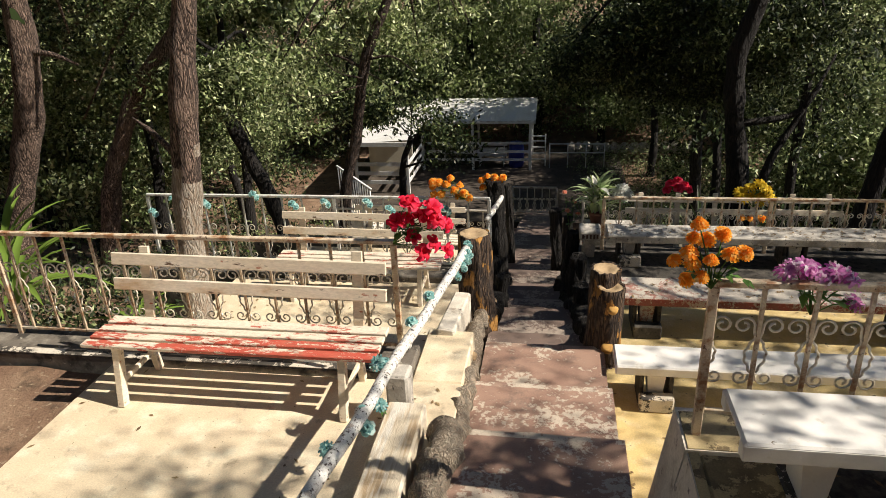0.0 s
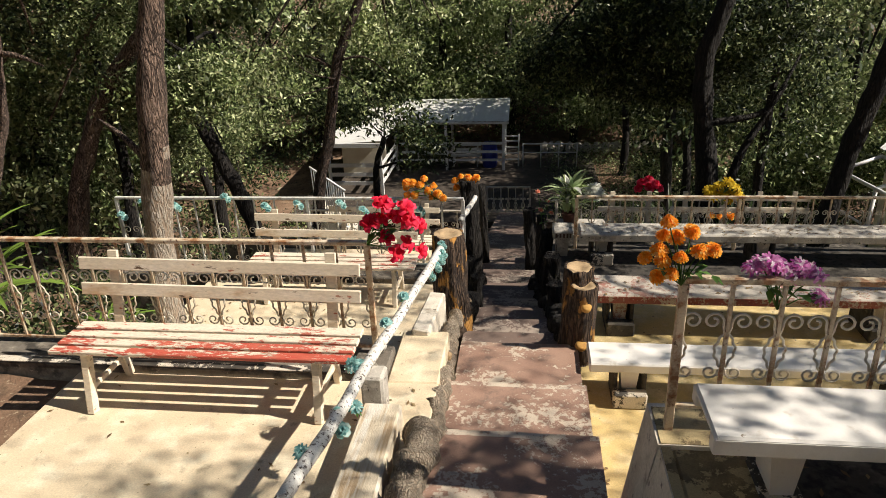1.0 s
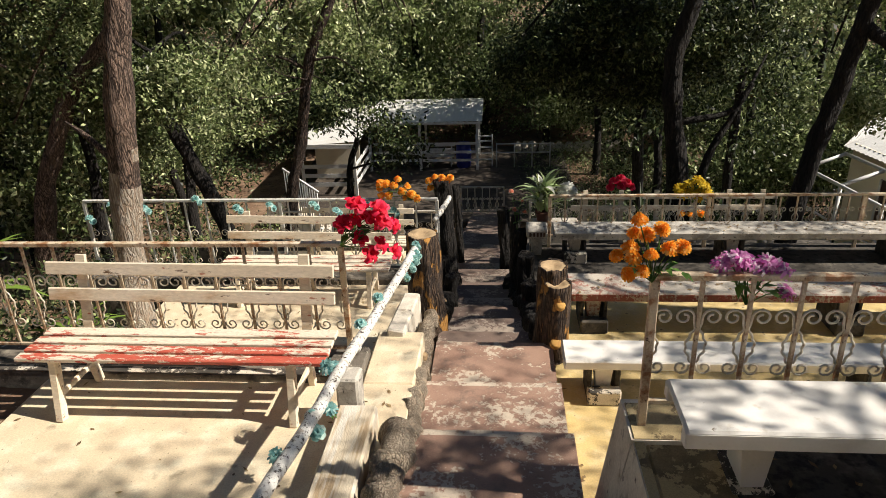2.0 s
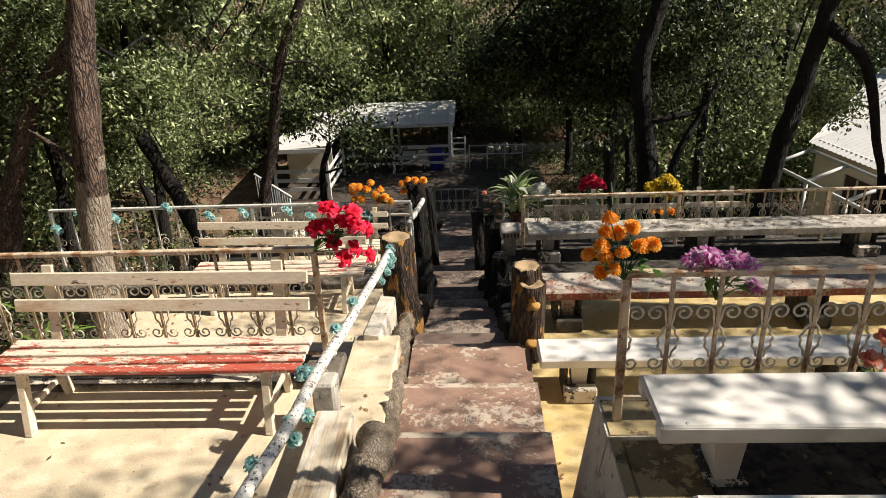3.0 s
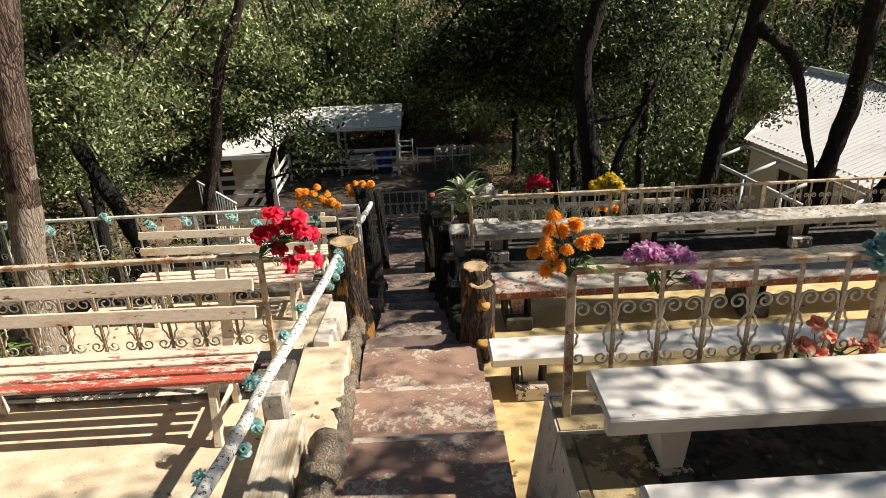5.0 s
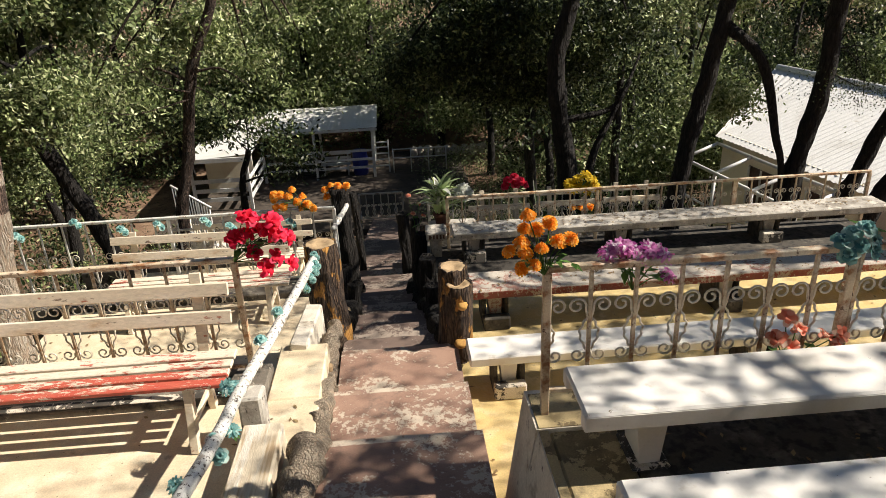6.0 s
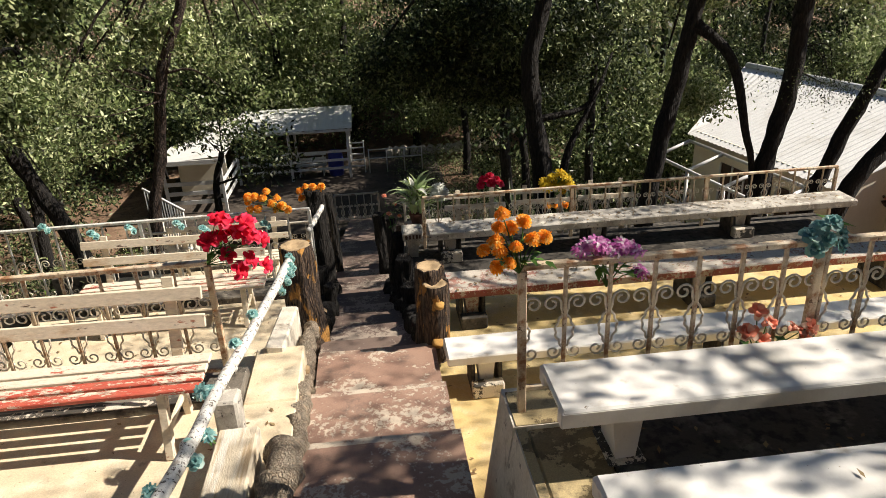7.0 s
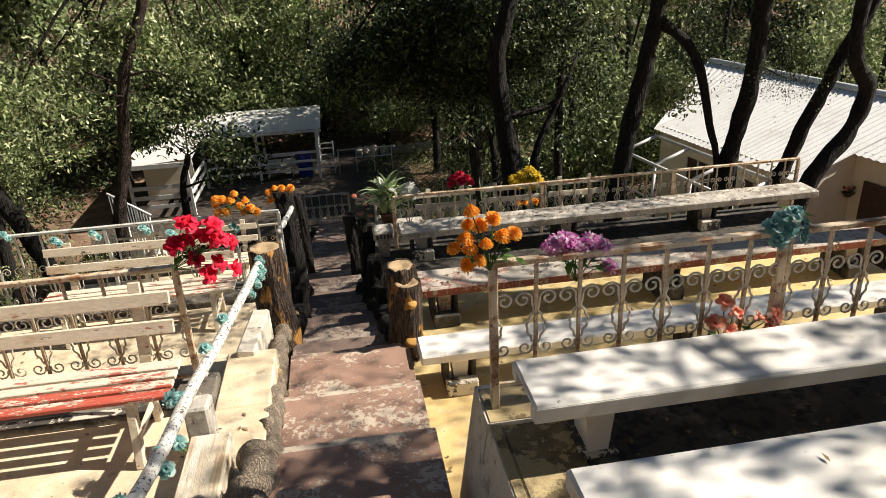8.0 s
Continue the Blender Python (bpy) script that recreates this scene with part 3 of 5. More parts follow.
g.v = [(p[0], p[1], p[2] + (0.19 * (5.26 - p[1]) if p[2] > -0.5 else 0.0)) for p in g.v]
solid("parapet_lower", g, WHITE_WALL, "white moulded parapet beside the log post", "parapet")


# ---- wrought-iron railings ----
def spiral(cx, cz, r0, r1, a0, turns, n=12):
    return [(cx + (r0 + (r1 - r0) * i / n) * math.cos(a0 + turns * 2 * math.pi * i / n), 0, cz + (r0 + (r1 - r0) * i / n) * math.sin(a0 + turns * 2 * math.pi * i / n)) for i in range(n + 1)]


def scroll_mesh(h, w, s, material):
    """One side of a scroll: an upper curl, a wavy stem and a lower curl; s is the side."""
    def belly(k):
        return math.sin(math.pi * k) ** 1.3 * 0.31 + 0.035 + 0.035 * math.sin(k * 24)
    stem = [(w * belly(i / 22), 0, h * (0.18 + 0.50 * i / 22)) for i in range(23)] + [(w * 0.07, 0, h * 0.76)]
    curl = spiral(w * 0.52, h * 0.85, w * 0.43, w * 0.12, math.pi * 0.95, -1.25, 15)
    low = spiral(w * 0.42, h * 0.10, w * 0.38, w * 0.10, math.pi * 0.9, 1.25, 12)
    g = Geo()
    g.tube([(s * q[0], q[1], q[2]) for q in stem + curl], 0.0060, 5)
    g.tube([(s * q[0], q[1], q[2]) for q in low], 0.0055, 5)
    return g.mesh("scroll", material)


def iron_railing(x0, x1, y, z_foot, z_low, z_top, gap, material, label, scroll_h=0.34, scroll_w=0.10, posts=(), bar=0.009, scroll_from=None, scroll_z=None, low_bar=True):
    root = thing("iron_railing", (x0, y, z_foot), label, "railing", "iron railings of the terraces")
    L, H = x1 - x0, z_top - z_foot
    lowz = z_low - z_foot
    g = Geo()
    g.box((0, -0.020, H - 0.030), (L, 0.020, H), 0.005)
    part("top_rail", g, material, root)
    if low_bar:
        g = Geo()
        g.box((0, -0.012, lowz - 0.012), (L, 0.012, lowz + 0.012), 0.004)
        part("bottom_rail", g, material, root)
    g = Geo()
    g.box((-0.019, -0.019, -0.05), (0.019, 0.019, H - 0.031), 0.004)
    pm = g.mesh("post", material)
    for px in (0.008, L - 0.008, *[p - x0 for p in posts]):
        part("post", pm, material, root, at=(px, 0, 0))
    g = Geo()
    g.box((-bar, -bar, lowz + 0.012), (bar, bar, H - 0.03), 0.002)
    bm_ = g.mesh("baluster", material)
    sl, sr = scroll_mesh(scroll_h, scroll_w, -1, SCROLL_IRON), scroll_mesh(scroll_h, scroll_w, 1, SCROLL_IRON)
    n = max(1, round(L / gap))
    sz = lowz + 0.01 if scroll_z is None else scroll_z - z_foot
    for i in range(n + 1):
        bx = L * i / n
        if 0 < i < n:
            b = part("baluster", bm_, material, root, at=(bx, 0, 0))
        if scroll_from is not None and bx + x0 < scroll_from:
            continue
        if i > 0:
            part("scroll", sl, material, root, at=(bx - bar, 0, sz))
        if i < n:
            part("scroll", sr, material, root, at=(bx + bar, 0, sz))
    return root


iron_railing(-6.6, -1.03, 4.0, 0.05, 0.10, 0.90, 0.225, IRON_PAINT, "rusty cream wrought-iron railing behind the red bench", 0.43, 0.116, (-4.05,), scroll_z=0.24)
iron_railing(-4.85, -0.70, 7.1, -0.74, -0.70, 0.12, 0.25, IRON_PALE, "pale grey wrought-iron railing hung with teal flowers", 0.46, 0.11, (-2.5,))
iron_railing(-3.6, -0.86, 10.1, -1.70, -1.65, -1.14, 0.25, IRON_GREY, "grey iron railing in the shade by the stairs", 0.30, 0.10)
iron_railing(0.655, 5.4, 2.64, 0.55, 0.685, 1.335, 0.207, IRON_PAINT, "rusty cream wrought-iron railing behind the white bench", 0.34, 0.098, (2.06, 3.6, 5.0), scroll_z=0.835)
iron_railing(0.57, 5.82, 7.62, -0.70, -0.55, -0.035, 0.19, IRON_PAINT, "dull iron railing behind the long weathered bench", 0.22, 0.075, (2.4, 4.1), scroll_z=-0.42)
iron_railing(0.45, 4.4, 10.2, -1.62, -1.50, -0.93, 0.2, IRON_GREY, "thin iron railing further down the slope", 0.28, 0.085)

iron_railing(-0.80, 0.06, 12.62, -2.84, -2.10, -1.58, 0.14, IRON_GREY, "dull iron railing across the lower stairs in shade", 0.30, 0.06)

# ---- pipe rails ----
def pipe_rail(a, b, r, label, posts=()):
    root = thing("pipe_rail", a, label, "handrail", "pipe handrails")
    a, b = Vector(a), Vector(b)
    g = Geo()
    n = 14
    g.tube([(b - a) * (i / n) + Vector((0.006 * math.sin(i * 1.7), 0, 0.007 * math.sin(i * 1.1))) for i in range(n + 1)], r, 14)
    part("pipe", g, PIPE_PAINT, root)
    for k in (0.33, 0.52):
        p = (b - a) * k
        g = Geo()
        d = (b - a).normalized()
        g.tube([p - d * 0.012, p + d * 0.012], r * 1.16, 14)
        part("joint", g, PIPE_PAINT, root)
    for k, zf in posts:
        p = a.lerp(b, k)
        g = Geo()
        g.tube([Vector((p.x, p.y, zf)) - a, p - a], 0.018, 8)
        part("post", g, PIPE_PAINT, root)
    return root


pipe_rail((-1.01, 1.35, 0.66), (-0.71, 5.30, 0.305), 0.033, "flaking white pipe handrail wound with teal flowers", ((0.02, 0.0),))
pipe_rail((-0.72, 6.95, -0.09), (-0.64, 8.05, -0.21), 0.03, "short flaking white pipe handrail by the log post", ((0.05, -1.0),))


# ---- benches ----
def slat_bench(x0, x1, y_front, z, label, seat_material, group="slatted benches"):
    root = thing("slatted_bench", ((x0 + x1) / 2, y_front + 0.2, z), label, "bench", group)
    h = (x1 - x0) / 2

    def bx(lo, hi, c=0.005):
        g = Geo()
        g.box(lo, hi, c)
        return g
    for i, (a, b) in enumerate(((-0.20, -0.128), (-0.102, -0.030), (-0.004, 0.068), (0.094, 0.185))):
        part("seat_slat", bx((-h, a, 0.405), (h, b, 0.433)), (seat_material, seat_material, seat_material if seat_material is CREAM_WOOD else FADED_WOOD, CREAM_WOOD if seat_material is CREAM_WOOD else FADED_WOOD)[i], root)
    for zz in (0.63, 0.80):
        g = Geo()
        g.at = pose(0, 0.215 + (zz - 0.43) * 0.21, zz, -12, 0.7, 0)
        g.box((-h, -0.012, -0.042), (h - 0.02, 0.012, 0.042), 0.005)
        part("back_slat", g, CREAM_WOOD, root)
    for s in (-1, 1):
        lx = s * (h - 0.22)
        frm = new("leg_frame")
        frm.parent = root
        frm.matrix_basis = Matrix.Translation((lx, 0, 0))
        g = Geo()
        g.at = pose(0, -0.225, 0.0, -11.0, 0, 0)
        g.box((-0.024, -0.030, 0.0), (0.024, 0.030, 0.405), 0.004)
        part("front_leg", g, CREAM_WOOD, frm)
        g = Geo()
        g.at = pose(0, 0.215, 0.0, 10.0, 0, 0)
        g.box((-0.022, -0.028, 0.0), (0.022, 0.028, 0.400), 0.004)
        part("rear_leg", g, CREAM_WOOD, frm)
        part("seat_bearer", bx((-0.022, -0.185, 0.355), (0.022, 0.20, 0.403)), CREAM_WOOD, frm)
        part("brace", bx((-0.014, -0.20, 0.14), (0.014, 0.185, 0.175)), CREAM_WOOD, frm)
        g = Geo()
        g.at = pose(0, 0.215, 0.37, -12, 0, 0)
        g.box((-0.035, 0.014, -0.03), (0.035, 0.038, 0.53), 0.004)
        part("back_post", g, CREAM_WOOD, frm)
    return root


slat_bench(-2.95, -1.02, 3.29, 0.0, "slatted wooden bench with chipped red seat and cream back", RED_WOOD)
slat_bench(-3.0, -1.15, 6.25, -0.80, "slatted bench with faded red seat behind the first railing", FADED_WOOD)
slat_bench(-3.05, -1.3, 9.1, -1.75, "pale slatted wooden bench on the third terrace", CREAM_WOOD)


def slab_bench(x0, x1, y0, y1, z_top, z_floor, thick, peds, material, label, foot=True, marks=(), foot_skin=MOULD_SHADE_WASH, lip=0.0):
    root = thing("slab_bench", (x0, y0, z_floor), label, "bench", "concrete slab benches")
    g = Geo()
    H = z_top - z_floor
    if lip:
        g.box((0, 0, H - lip), (x1 - x0, y1 - y0, H), 0.010)
        for ya in (0.002, y1 - y0 - 0.057):
            edge = Geo()
            edge.box((-0.003, ya - 0.004, H - thick), (x1 - x0 + 0.003, ya + 0.059, H - 0.009), 0.006)
            part("drip_lip", edge, material, root)
    else:
        g.box((0, 0, H - thick), (x1 - x0, y1 - y0, H), 0.012)
    part("slab", g, material, root)
    W = y1 - y0
    if material is RED_SLAB:
        g = Geo()
        g.box((0.012, -0.004, H - thick + 0.008), (x1 - x0 - 0.012, 0.004, H - 0.014), 0.002)
        part("painted_edge", g, RED_EDGE, root, "flaking red edge")
    for mx in marks:
        g = Geo()
        g.box((mx, -0.004, H - thick + 0.025), (mx + 0.022, 0.0, H - 0.025), 0.001)
        part("painted_mark", g, DARK_DOOR, root)
    for px in peds:
        g = Geo()
        g.prism([(-0.042, 0.0), (0.042, 0.0), (0.072, H - thick), (-0.072, H - thick)], W * 0.26, W * 0.78)
        g.v = [(p[0] + px - x0, p[1], p[2]) for p in g.v]
        part("pedestal", g, material, root)
        if lip:
            g = lump_box((px - x0 - 0.085, W * 0.18, 0.0), (px - x0 + 0.085, W * 0.86, 0.022), 0.02, px)
            part("footing", g, MOULD_SHADE_WASH, root, "black stained footing")
        if foot:
            g = Geo()
            g.box((px - x0 - 0.125, -0.03, 0.0), (px - x0 + 0.125, W * 0.2, 0.13), 0.012)
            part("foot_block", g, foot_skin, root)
            for cx in (px - x0 - 0.125, px - x0 + 0.09):
                g = Geo()
                g.box((cx, W * 0.205, 0.0), (cx + 0.035, W * 0.95, H - thick - 0.02), 0.01)
                part("foot_cheek", g, MOULD_SHADE_BASE, root)
    return root


slab_bench(0.715, 5.3, 2.14, 2.50, 0.908, 0.543, 0.085, (1.03, 2.9, 4.8), WHITE_SLAB, "white painted concrete slab bench with dappled shade", False, lip=0.034)
slab_bench(0.68, 5.3, 1.29, 1.66, 1.03, 0.62, 0.085, (1.1, 3.0, 5.0), WHITE_SLAB, "white painted concrete slab bench on the upper terrace", False, lip=0.034)
slab_bench(0.48, 5.3, 4.36, 4.68, -0.22, -0.60, 0.08, (0.79, 2.8, 4.7), WHITE_SLAB, "white concrete slab bench below the railing")
slab_bench(0.63, 5.4, 5.53, 5.95, -0.25, -0.66, 0.09, (0.86, 3.1, 5.1), RED_SLAB, "weathered concrete slab bench with flaking red edge", foot_skin=MOULD_SHADE_BASE)
slab_bench(0.60, 5.82, 7.15, 7.52, -0.33, -0.70, 0.09, (0.85, 2.6, 4.4), OLD_SLAB, "long leaf-strewn weathered concrete slab bench")
slab_bench(0.30, 0.54, 7.3, 7.6, -0.36, -0.9, 0.10, (0.42,), OLD_SLAB, "short concrete slab with painted marks on its edge", False, marks=(0.03, 0.075, 0.115, 0.155, 0.19))
for sx, sl in ((1.05, 0.97), (2.1, 0.97), (3.15, 0.92)):
    slat_bench(sx, sx + sl, 9.3, -1.62, "small pale slatted bench beyond the lower railing", CREAM_WOOD)


# ---- leaf clouds ----
def quads_mesh(name, co, material):
    """A mesh of separate quads from an array of shape (n, 4, 3)."""
    n = len(co)
    me = bpy.data.meshes.new(name)
    me.vertices.add(n * 4)
    me.vertices.foreach_set("co", np.ascontiguousarray(co, dtype=np.float32).ravel())
    me.loops.add(n * 4)
    me.loops.foreach_set("vertex_index", np.arange(n * 4, dtype=np.int32))
    me.polygons.add(n)
    me.polygons.foreach_set("loop_start", np.arange(0, n * 4, 4, dtype=np.int32))
    me.materials.append(material)
    me.update()
    me.validate()
    return me


def leaf_quads(rng, pos, length, width, droop=0.3, upright=0.5):
    """Folded leaf quads at the given places."""
    n = len(pos)
    ax = rng.normal(size=(n, 3))
    ax[:, 2] -= droop
    ax /= np.linalg.norm(ax, axis=1, keepdims=True)
    nr = rng.normal(size=(n, 3))
    nr[:, 2] += upright
    side = np.cross(ax, nr)
    side /= np.linalg.norm(side, axis=1, keepdims=True) + 1e-9
    nrm = np.cross(side, ax)
    ln = length * rng.uniform(0.65, 1.3, (n, 1))
    wd = width * rng.uniform(0.7, 1.25, (n, 1))
    a = pos
    b = pos + ax * ln * 0.45 + side * wd * 0.5 + nrm * wd * 0.18
    c = pos + ax * ln
    d = pos + ax * ln * 0.45 - side * wd * 0.5 + nrm * wd * 0.18
    return np.stack([a, b, c, d], 1)


def clump_places(rng, blobs, per, sigma, gaps=None):
    """Leaf places in clumps that fill uneven blobs (x, y, z, rx, ry, rz, clumps)."""
    out = []
    for x, y, z, rx, ry, rz, k in blobs:
        d = rng.normal(size=(k, 3))
        d /= np.linalg.norm(d, axis=1, keepdims=True)
        rad = rng.uniform(0.25, 1.0, (k, 1)) ** 0.45
        rad *= 0.8 + 0.35 * np.sin(3.1 * d[:, :1] + 2.3 * d[:, 1:2] + x) * np.cos(2.7 * d[:, 2:] + y)
        cs = np.array([x, y, z]) + d * rad * np.array([rx, ry, rz])
        if gaps is None:
            cs = cs[: max(3, int(k * 0.45))]
        else:
            keep = [noise.noise(Vector(c) * gaps + Vector((x * 3, 7.0, z))) > 0.13 for c in cs]
            cs = cs[keep] if sum(keep) > 2 else cs[:3]
        k = len(cs)
        m = rng.poisson(per * (2.1 if gaps is None else 3.0), k) + 4
        idx = np.repeat(np.arange(k), m)
        s = sigma * rng.uniform(0.7, 1.5, (k, 1))[idx]
        out.append(cs[idx] + rng.normal(size=(len(idx), 3)) * s * np.array([1.45, 1.45, 0.62]))
    return np.concatenate(out)


def crown_mesh(seed, blobs, per, sigma, length, width, material, gaps=None):
    rng = np.random.default_rng(seed)
    return quads_mesh("crown", leaf_quads(rng, clump_places(rng, blobs, per, sigma, gaps), length, width), material)


def smooth_path(pts, per=5):
    """Points on a smooth line through the given ones."""
    p = [Vector(q) for q in pts]
    p = [p[0] * 2 - p[1]] + p + [p[-1] * 2 - p[-2]]
    out = []
    for i in range(1, len(p) - 2):
        for k in range(per):
            t = k / per
            out.append(0.5 * ((2 * p[i]) + (p[i + 1] - p[i - 1]) * t + (2 * p[i - 1] - 5 * p[i] + 4 * p[i + 1] - p[i + 2]) * t * t + (3 * p[i] - p[i - 1] - 3 * p[i + 1] + p[i + 2]) * t ** 3))
    out.append(p[-2])
    return out


def taper(n, r0, r1, flare=0.35):
    return [r0 + (r1 - r0) * i / (n - 1) + r0 * flare * max(0, 1 - i / (0.18 * n)) ** 2 for i in range(n)]


def tree(trunk, r0, r1, bark, label, crown=None, limbs=(), sides=14, limed=None):
    """A tree: trunk points, limbs as (points, radius), a crown mesh in world space."""
    base = Vector(trunk[0])
    root = thing("tree", base, label, "tree")
    pts = [p - base for p in smooth_path(trunk, 7)]
    rs = taper(len(pts), r0, r1)
    g = Geo()
    g.tube(pts, rs, sides, 0.28, base.x)
    if limed:
        g.mi = [1 if g.v[fc[0]][2] + base.z + 0.55 * noise.noise(Vector(g.v[fc[0]]) * 5) < limed else 0 for fc in g.f]
    part("trunk", g, [bark, BARK_LIMED], root)
    for lp, lr in limbs:
        lpts = [p - base for p in smooth_path(lp, 4)]
        g = Geo()
        g.tube(lpts, taper(len(lpts), lr, lr * 0.3, 0.1), 8, 0.25, base.y)
        part("limb", g, bark, root)
    if crown:
        part("crown", crown, None, root, at=Matrix.Translation(-base))
    return root


def twigs_from(rng, start, blobs, n, r):
    """Thin limbs that fan out from a start point into the blobs."""
    out = []
    blobs = [b for b in blobs if b[3] > 0.6] or blobs
    for _ in range(n):
        b = blobs[rng.integers(len(blobs))]
        d = rng.normal(size=3)
        d /= np.linalg.norm(d)
        e = np.array(b[:3]) + d * np.array(b[3:6]) * 0.7
        s = np.array(start)
        m = (s + e) / 2 + np.array([0, 0, 0.25]) + rng.normal(size=3) * 0.12
        out.append(([tuple(s), tuple(m), tuple(e)], r))
    return out


def full_tree(seed, trunk, r0, r1, bark, label, blobs, per, leaf, material, n_limbs=6, limb_r=0.04, fork=-1, limed=None, extra=(), gaps=0.95):
    rng = np.random.default_rng(seed)
    limbs = list(extra) + twigs_from(rng, trunk[fork], blobs, n_limbs, limb_r)
    return tree(trunk, r0, r1, bark, label, crown_mesh(seed, blobs, int(per * (1.75 if gaps else 1.15)), 0.165 if gaps else 0.18, leaf * (1.02 if gaps else 1.15), leaf * (0.42 if gaps else 0.47), material, gaps), limbs, limed=limed)


# trees on the left
full_tree(11, [(-3.46, 5.4, -0.95), (-3.40, 5.4, -0.3), (-3.33, 5.4, 0.4), (-3.2, 5.4, 1.2), (-3.07, 5.4, 1.95), (-2.95, 5.45, 2.7), (-2.9, 5.6, 4.2)], 0.135, 0.105, BARK,
          "tall straight tree with fissured bark and lime-washed foot", [(-3.2, 5.9, 4.9, 1.9, 1.7, 1.0, 60)], 30, 0.085, LEAF_MID, 6, 0.05, limed=0.95, gaps=None,
          extra=[([(-3.25, 5.4, 1.0), (-3.6, 5.55, 1.25), (-4.0, 5.9, 1.3)], 0.035)])
full_tree(12, [(-7.4, 7.5, -1.7), (-7.15, 7.5, -0.6), (-6.6, 7.5, 0.66), (-6.3, 7.5, 1.7), (-6.2, 7.5, 2.6), (-5.9, 7.6, 4.0)], 0.19, 0.13, BARK,
          "leaning tree with rough grey-brown bark", [(-7.4, 9.0, 2.2, 1.7, 1.2, 0.9, 70), (-5.2, 8.6, 3.3, 1.8, 1.2, 0.8, 60)], 34, 0.09, LEAF_SHADED, 8, 0.05,
          extra=[([(-6.3, 7.5, 1.75), (-5.9, 7.45, 1.72), (-5.55, 7.4, 1.60)], 0.05)])
full_tree(13, [(-7.9, 10, -2.6), (-7.5, 10, -0.93), (-7.1, 10, -0.08), (-6.7, 10, 0.66), (-6.17, 10, 1.27), (-5.6, 10, 1.9), (-5.2, 10.2, 3.0)], 0.17, 0.10, BARK,
          "bent tree with peeling bark among bushes", [(-6.9, 11.4, 1.9, 2.3, 1.3, 1.1, 100), (-9.2, 11.2, 0.6, 1.9, 1.3, 1.4, 70), (-5.0, 10.6, 2.4, 1.5, 1.1, 0.6, 50)], 36, 0.095, LEAF_MID, 10, 0.05)
# the highest blob is out of view, added to shade leaves further left
full_tree(14, [(-3.85, 11, -2.9), (-3.65, 11, -1.22), (-3.37, 11, -0.25), (-3.18, 11, 0.7), (-2.98, 11, 1.33), (-2.6, 11, 2.1), (-2.4, 11, 3.0)], 0.105, 0.065, BARK_MID,
          "slender tree with bare grey twigs and small leaves", [(-3.5, 11.6, 1.45, 1.5, 0.8, 0.75, 80), (-4.4, 10.6, 0.75, 0.9, 0.7, 0.95, 70), (-2.2, 11.8, 1.55, 1.1, 0.7, 0.5, 44), (-3.2, 12.2, 4.4, 0.8, 0.6, 0.4, 70)], 36, 0.085, LEAF_LIGHT, 9, 0.035,
          extra=[([(-3.1, 11, 0.95), (-3.6, 10.9, 1.2), (-4.2, 10.8, 1.1)], 0.03), ([(-3.05, 11, 1.1), (-2.6, 10.9, 1.15), (-2.2, 10.8, 0.9)], 0.025), ([(-3.1, 10.95, 0.8), (-3.5, 10.6, 1.0), (-3.75, 10.3, 1.5)], 0.014), ([(-3.15, 10.95, 0.7), (-3.8, 10.4, 0.62), (-4.3, 10.1, 0.75)], 0.013), ([(-3.05, 10.95, 1.0), (-2.8, 10.5, 1.4), (-2.75, 10.2, 1.9)], 0.012), ([(-3.05, 10.95, 0.9), (-2.6, 10.5, 0.75), (-2.3, 10.3, 0.3)], 0.011)])
full_tree(15, [(-4.7, 11, -2.9), (-5.0, 11, -1.5), (-5.3, 11, -0.66), (-5.5, 11, -0.1), (-5.75, 11, 0.5), (-5.7, 11, 1.3)], 0.15, 0.10, BARK_SHADED,
          "dark leaning tree under thick leaves", [(-5.6, 10.4, 0.85, 1.25, 0.7, 0.75, 70), (-6.2, 12.2, 0.2, 1.6, 1.0, 1.2, 80)], 36, 0.09, LEAF_MID, 8, 0.035)
full_tree(16, [(-3.2, 12.6, -2.9), (-3.0, 12.6, -2.0), (-2.95, 12.6, -1.2), (-2.75, 12.6, -0.6)], 0.085, 0.05, BARK_SHADED,
          "small dark tree in front of the white shelter", [(-2.25, 12.3, -0.55, 0.50, 0.4, 0.42, 22), (-1.8, 12.2, -0.80, 0.6, 0.4, 0.40, 20), (-3.3, 12.4, 0.0, 0.6, 0.4, 0.3, 34), (-2.5, 12.3, 0.1, 0.6, 0.4, 0.25, 30)], 22, 0.10, LEAF_SHADED, 3, 0.015,
          extra=[([(-2.95, 12.6, -1.2), (-2.3, 12.4, -1.0), (-1.5, 12.2, -1.05)], 0.025)])
